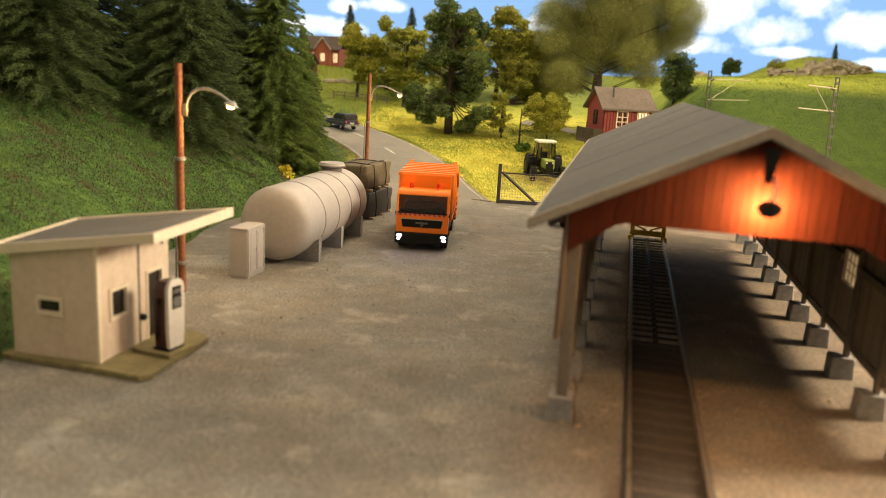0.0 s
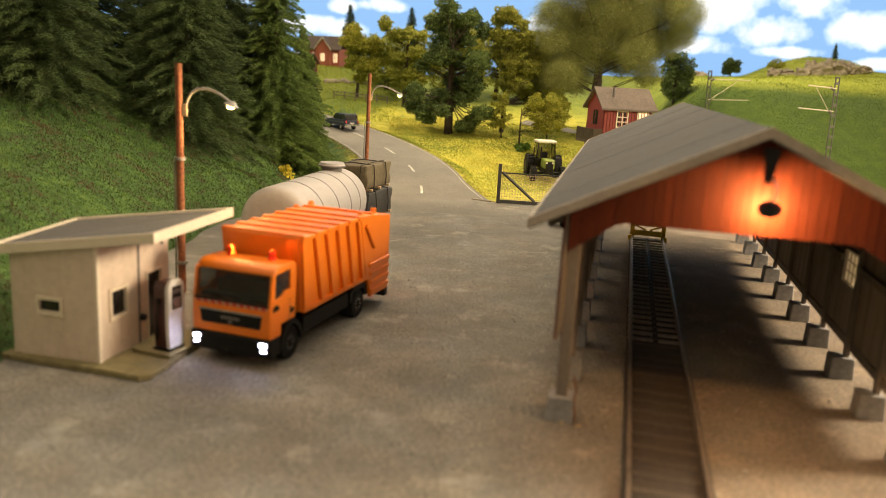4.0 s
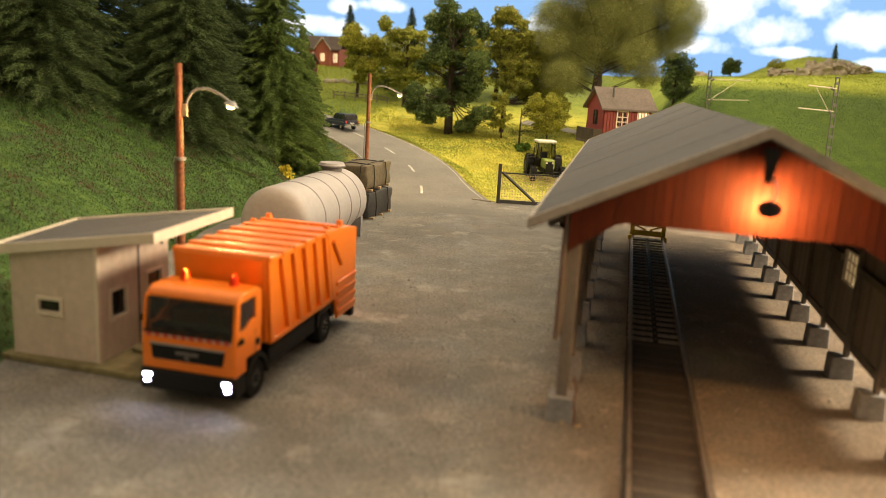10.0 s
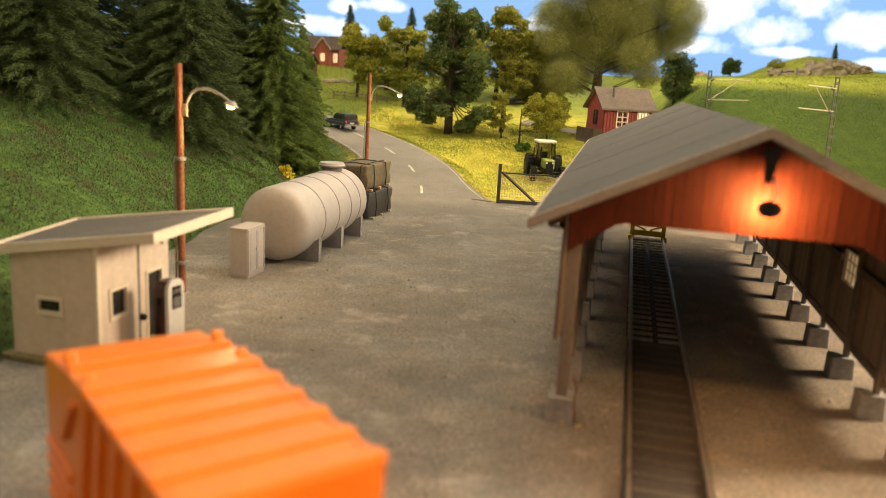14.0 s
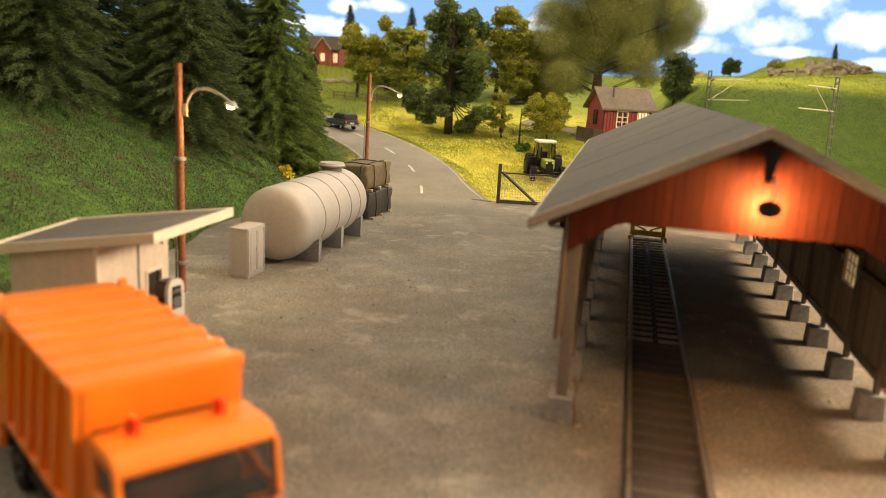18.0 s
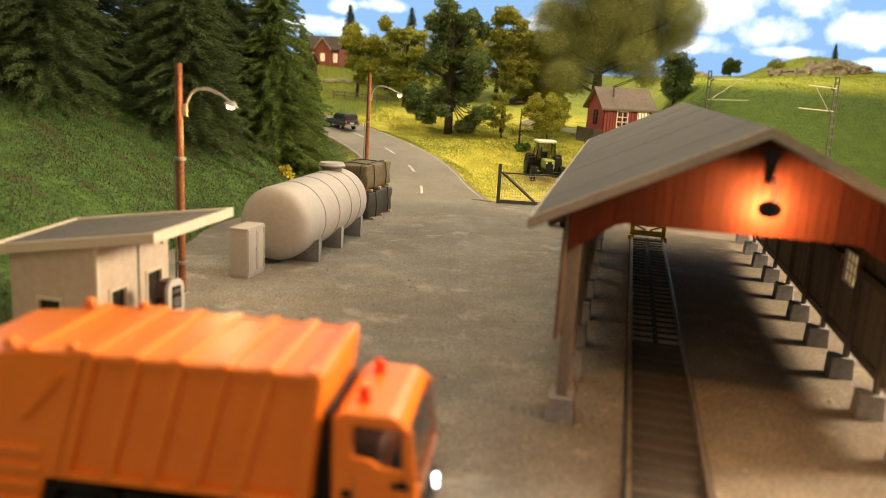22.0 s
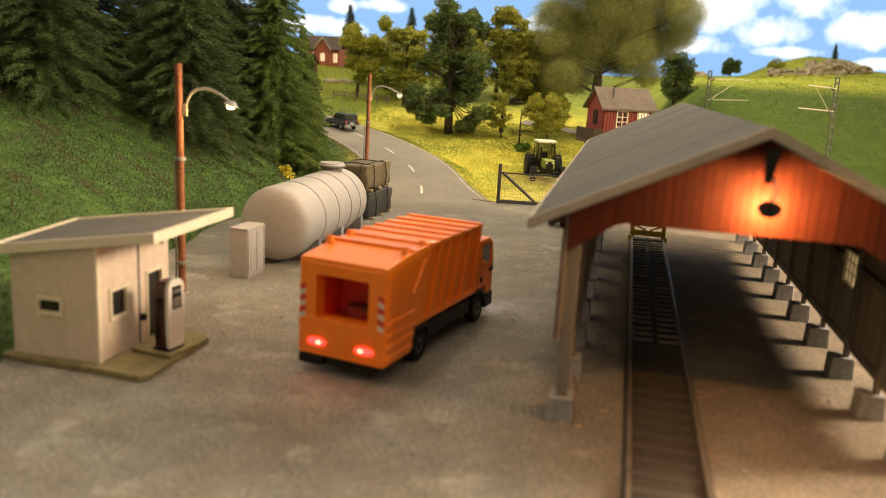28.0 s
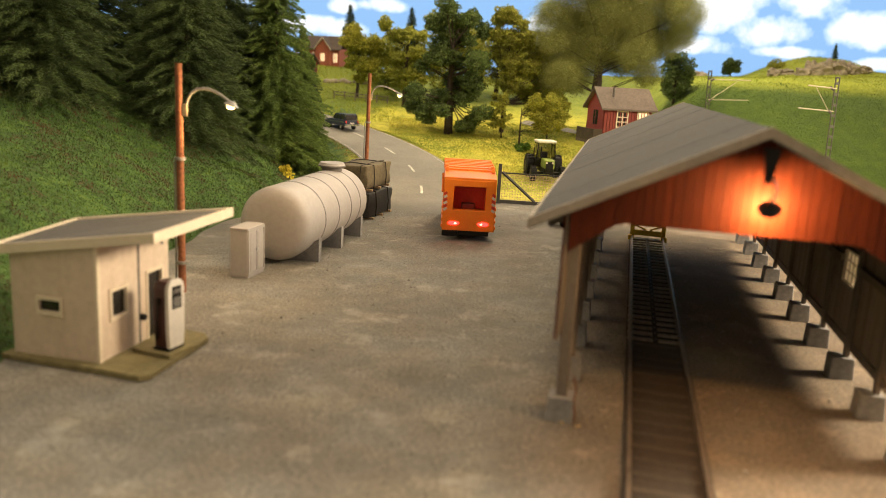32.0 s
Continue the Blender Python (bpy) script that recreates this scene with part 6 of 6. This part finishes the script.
# local: forward is +x
prof = [(-2.2, .40), (-2.28, .75), (-2.15, .92), (-1.98, 1.40), (-1.8, 1.47), (.15, 1.45), (.75, .98), (2.0, .86), (2.25, .70), (2.25, .40)]
part("body", E(prof[:3] + [(.78, .97)] + prof[7:], -.83, .83, "y", .05), CARBLUE, car)
part("roof", E([(-1.98, 1.36), (.18, 1.36), (.10, 1.46), (-1.85, 1.48)], -.70, .70, "y", .03), CARBLUE, car)
for sx in (-1, 1):
    ya, yb = sorted((sx * .70, sx * .76))
    part("side_glass", E([(-1.95, .95), (.68, .95), (.20, 1.37), (-1.9, 1.37)], *sorted((sx * .70, sx * .72)), "y"), DARKGLASS, car)
    for x in (-2.05, -1.0, -.25, .55):
        part("pillar", R((x, sx * .76, .93), (min(x + .08, .2), sx * .70, 1.40), .035, seg=6), CARBLUE, car)
    part("tail_lamp", B(-2.31, -2.24, *sorted((sx * .62, sx * .78)), .66, .86, bevel=.01), STRIPE_R, car)
    part("chrome_strip", B(-2.1, 2.0, *sorted((sx * .83, sx * .845)), .70, .74), CHROME, car)
    for x in (-1.35, 1.40):
        wh = part("wheel", R((x, sx * .58, .31), (x, sx * .80, .31), .31, seg=20), TYRE, car, smooth=40)
        part("hub_cap", R((x, sx * .79, .31), (x, sx * .82, .31), .18, seg=16), CHROME, wh, smooth=40)
part("rear_glass", E([(-2.18, .95), (-2.02, 1.36), (-2.0, 1.36), (-2.16, .95)], -.62, .62, "y"), DARKGLASS, car)
part("windscreen", E([(.76, .98), (.22, 1.40), (.20, 1.40), (.74, .98)], -.66, .66, "y"), DARKGLASS, car)
part("rear_bumper", B(-2.40, -2.26, -.84, .84, .40, .54, bevel=.03), CHROME, car)
part("front_bumper", B(2.24, 2.36, -.84, .84, .40, .54, bevel=.03), CHROME, car)
part("number_plate", B(-2.32, -2.28, -.24, .24, .60, .70), STRIPE_W, car)

# ---- brick house on the far hill ----
hs = thing("brick_house", (-19.7, 118, gz(-19.7, 118) - .2), -12, "red brick house with tiled gable roof and lit windows", "house")
hs.scale = (.74, .74, .76)
part("wall", E([(-3.5, 0), (4.5, 0), (4.5, 3.3), (-3.5, 3.3)], 0, 5.0), HOUSEBRICK, hs)
wing = part("gable_wing", E([(.1, 0), (3.0, 0), (3.0, 3.2), (1.55, 5.0), (.1, 3.2)], -1.2, 0), HOUSEBRICK, hs)
for s in (0, 1):
    out = [(2.5, 5.6), (-.5, 3.1), (-.5, 2.95), (2.5, 5.35)] if s == 0 else [(2.5, 5.6), (5.5, 3.1), (5.5, 2.95), (2.5, 5.35)]
    part("roof_slope", E(out, -3.9, 4.9, "x"), TILE, hs)
    sx = -1 if s else 1
    part("wing_roof", E([(1.55, 5.2), (1.55 + sx * 1.75, 3.05), (1.55 + sx * 1.75, 2.9), (1.55, 5.0)], -1.5, 2.0), TILE, wing)
    part("wing_barge", E([(1.55, 5.25), (1.55 + sx * 1.8, 3.05), (1.55 + sx * 1.8, 2.85), (1.55, 5.02)], -1.56, -1.48), CREAM, wing)
part("window", B(1.1, 2.0, -1.25, -1.19, .9, 2.3), WINDOW_LIT, wing, "lit window")
for x in (3.3, 3.75, -1.0, -2.4):
    part("window", B(x, x + .36, -.05, .01, .7, 2.4), WINDOW_LIT, hs, "lit window")
sh2 = thing("outbuilding", (-20.6, 108, gz(-19.4, 108) - .2), -20, "low dark red outbuilding below the house", "shed")
part("wall", B(-2.2, 1.6, 0, 2.4, 0, 1.9), DARKRED, sh2)
part("roof_slope", E([(1.2, 3.0), (-.3, 1.7), (-.3, 1.55), (1.2, 2.8)], -2.4, 1.8, "x"), TILE, sh2)
part("roof_slope", E([(1.2, 3.0), (2.7, 1.7), (2.7, 1.55), (1.2, 2.8)], -2.4, 1.8, "x"), TILE, sh2)

# field fence along the far road
fence = thing("field_fence", (0, 0, 0), 0, "low grey wooden field fence beside the road", "fence")
px_ = None
for i in range(6):
    x, y = -13.5 + i * 1.25, 93.0 - .25 * i
    z = gz(x, y)
    part("post", B(x - .06, x + .06, y - .06, y + .06, z - .2, z + .85), GREYWOOD, fence)
    if px_:
        for dz in (.4, .75):
            part("rail", R((px_[0], px_[1], px_[2] + dz), (x, y, z + dz), .045, seg=5), GREYWOOD, fence)
    px_ = (x, y, z)

# crossing-light unit and small clutter beside the shed
kerb = thing("edge_stones", (0, 0, 0), 0, "row of small pale stones at the meadow edge", "stones")
g_ = random.Random(5)
for i in range(14):
    x, y = 1.7 + i * .13 + g_.uniform(-.05, .05), 50.9 - i * .06
    bm = bmesh.new()
    bmesh.ops.create_icosphere(bm, subdivisions=1, radius=g_.uniform(.05, .11), matrix=Matrix.Translation((x, y, .04)) @ Matrix.Diagonal((1, 1.2, .7, 1)))
    part("stone", bm, ROCK, kerb)

fs = thing("field_stones", (0, 0, 0), 0, "loose row of pale boulders below the brick house", "stones")
for i in range(9):
    x, y = -15.6 + i * .55 + g_.uniform(-.2, .2), 103 + g_.uniform(-.8, .8)
    bm = bmesh.new()
    bmesh.ops.create_icosphere(bm, subdivisions=2, radius=g_.uniform(.25, .5), matrix=Matrix.Translation((x, y, gz(x, y) + .1)) @ Matrix.Diagonal((1.3, 1, .8, 1)))
    for v in bm.verts:
        v.co += V3((1, 1, 1)) * noise.noise(v.co * 2.3) * .12
    part("boulder", bm, ROCK, fs)

# hand cart behind the shed, and the lamp's cable at its front post
cart = thing("hand_cart", (6.35, 43.2, 0), 205, "small hand cart with black wheels beside the shed", "cart")
part("tray", B(-.55, .45, -.45, .45, .42, .62, bevel=.03), PUMPWHITE, cart)
part("tray_side", B(-.55, .45, -.47, -.43, .60, .85), TRACTOR, cart)
part("tray_side", B(-.55, .45, .43, .47, .60, .85), TRACTOR, cart)
for s in (-1, 1):
    part("wheel", R((.1, s * .48, .26), (.1, s * .58, .26), .26, seg=18), TYRE, cart, smooth=40)
part("handle", R((-.55, 0, .5), (-1.3, 0, .85), .035, seg=8), RUST, cart)
cable = thing("lamp_cable", shed_place(.32, -.25, 0), 0, "thin dark red cable running down the front post", "cable")
part("cable", pipe(bmesh.new(), [(.0, 0, .0), (.03, .0, .25), (-.02, .02, .55), (.02, .03, .85), (-.06, .1, 1.15)], .022, 6), RUST, cable)
for i in range(5):
    bm = bmesh.new()
    bmesh.ops.create_icosphere(bm, subdivisions=1, radius=g_.uniform(.03, .06), matrix=Matrix.Translation((g_.uniform(-.25, .3), g_.uniform(-.15, .1), .03)))
    part("grit", bm, PALEWOOD, cable)


# loose grit on the yard
def grit_stones(count, seed):
    rng = np.random.RandomState(seed)
    x, y = rng.uniform(-10, 14, count), rng.uniform(12, 49, count)
    r = rng.uniform(.014, .038, count) * np.where(rng.rand(count) < .06, 1.7, 1)
    base = np.array([(1, 0, 0), (0, 1, 0), (-1, 0, 0), (0, -1, 0), (0, 0, .8)])
    v = (np.stack([x, y, np.full(count, .008)], -1)[:, None, :] + base[None] * r[:, None, None] * rng.uniform(.6, 1.3, (count, 5, 1))).reshape(-1, 3)
    tri = np.array([(0, 1, 4), (1, 2, 4), (2, 3, 4), (3, 0, 4)])
    f = (np.arange(count)[:, None, None] * 5 + tri[None]).reshape(-1, 3)
    tagged(sheet("yard_grit", v, f, GRIT), "fine grey and pale grit scattered on the yard", "grit", "", "stuff")


GRIT = mottled("grit", (0.14, 0.125, 0.105), (0.40, 0.375, 0.335), 0.9, 0.3, 0.9, 0, 0, island=0.4)
grit_stones(5000, 71)

# ---- what moves ----
TRUCK_ROWS = [
    (0, -.93, 36.04, -92.7), (1, -1.45, 32.54, -96.0), (2, -2.27, 28.74, -99.9), (3, -3.66, 24.64, -106.8), (3.5, -4.42, 22.72, -109.1),
    (4.3, -5.08, 20.1, -106.5), (5.2, -5.25, 18.32, -102.8), (5.5, -5.25, 18.29, -102.8), (10.4, -5.25, 18.29, -102.8), (11, -5.52, 16.74, -101.9),
    (11.5, -5.70, 14.82, -99.5), (12, -5.59, 12.95, -93.0), (12.5, -5.00, 11.05, -83.2), (13, -4.13, 9.55, -75.9), (13.5, -2.95, 8.46, -64.7),
    (14, -1.50, 7.84, -52.5), (14.5, .02, 7.48, -39.5), (15.0, .50, 7.25, -36.5), (15.8, -1.7, 8.4, -47), (16.4, -3.0, 9.3, -52.2), (17.1, -3.06, 9.39, -52.2),
    (17.7, -3.44, 10.05, -51.3), (18, -3.92, 10.80, -49.0), (18.5, -4.75, 12.27, -44.1), (18.7, -4.78, 12.3, -44), (19.5, -4.75, 12.25, -44.1), (20, -2.33, 11.39, -34.7),
    (20.5, .21, 11.09, -19.5), (21, 1.19, 11.17, -13.4), (21.3, 1.19, 11.17, -13.2), (22, -1.51, 12.22, -6.0), (22.5, -4.44, 13.05, 3.6), (23, -6.42, 13.23, 10.5),
    (23.25, -6.66, 13.2, 12.0), (24, -5.33, 14.08, 17.0), (24.5, -4.21, 15.08, 23.2), (25, -3.17, 16.16, 33.2), (25.5, -2.58, 17.48, 42.6),
    (26.5, -1.5, 20.3, 54), (27.5, -.44, 23.23, 62.7), (28, .04, 24.74, 66.0), (29, .68, 27.72, 73.1), (30, .88, 31.38, 81.0), (31, 1.11, 37.04, 86.5), (32, 1.08, 43.54, 90.4)]


def motions():
    walk(truck, [(t, pose(x * S, y * S, 0, 0, 0, a)) for t, x, y, a in TRUCK_ROWS])
    # the wheels roll as far as the truck goes
    ts = np.arange(0, 32.05, .1)
    tt = [r[0] for r in TRUCK_ROWS]
    xs_, ys_, as_ = (np.interp(ts, tt, [r[k] for r in TRUCK_ROWS]) for k in (1, 2, 3))
    for w, wx, wy in WHEELS:
        roll, rows = 0.0, []
        for i, t in enumerate(ts):
            if i:
                a = radians(as_[i])
                roll += ((xs_[i] - xs_[i - 1]) * math.cos(a) + (ys_[i] - ys_[i - 1]) * math.sin(a)) / WR
            rows.append((float(t), Matrix.Translation((wx * S, wy * S, WR * S)) @ Matrix.Rotation(roll, 4, "Y")))
        walk(w, rows)
    # the beacons turn, out of step
    for ro, s in ROTORS:
        walk(ro, [(float(t), Matrix.Translation((.42 * S, s * .62 * S, 2.85 * S)) @ Matrix.Rotation(radians(-38 + 600 * (t - 20) if s < 0 else 130 + 360 * (t - 20)), 4, "Z")) for t in ts])


motions()
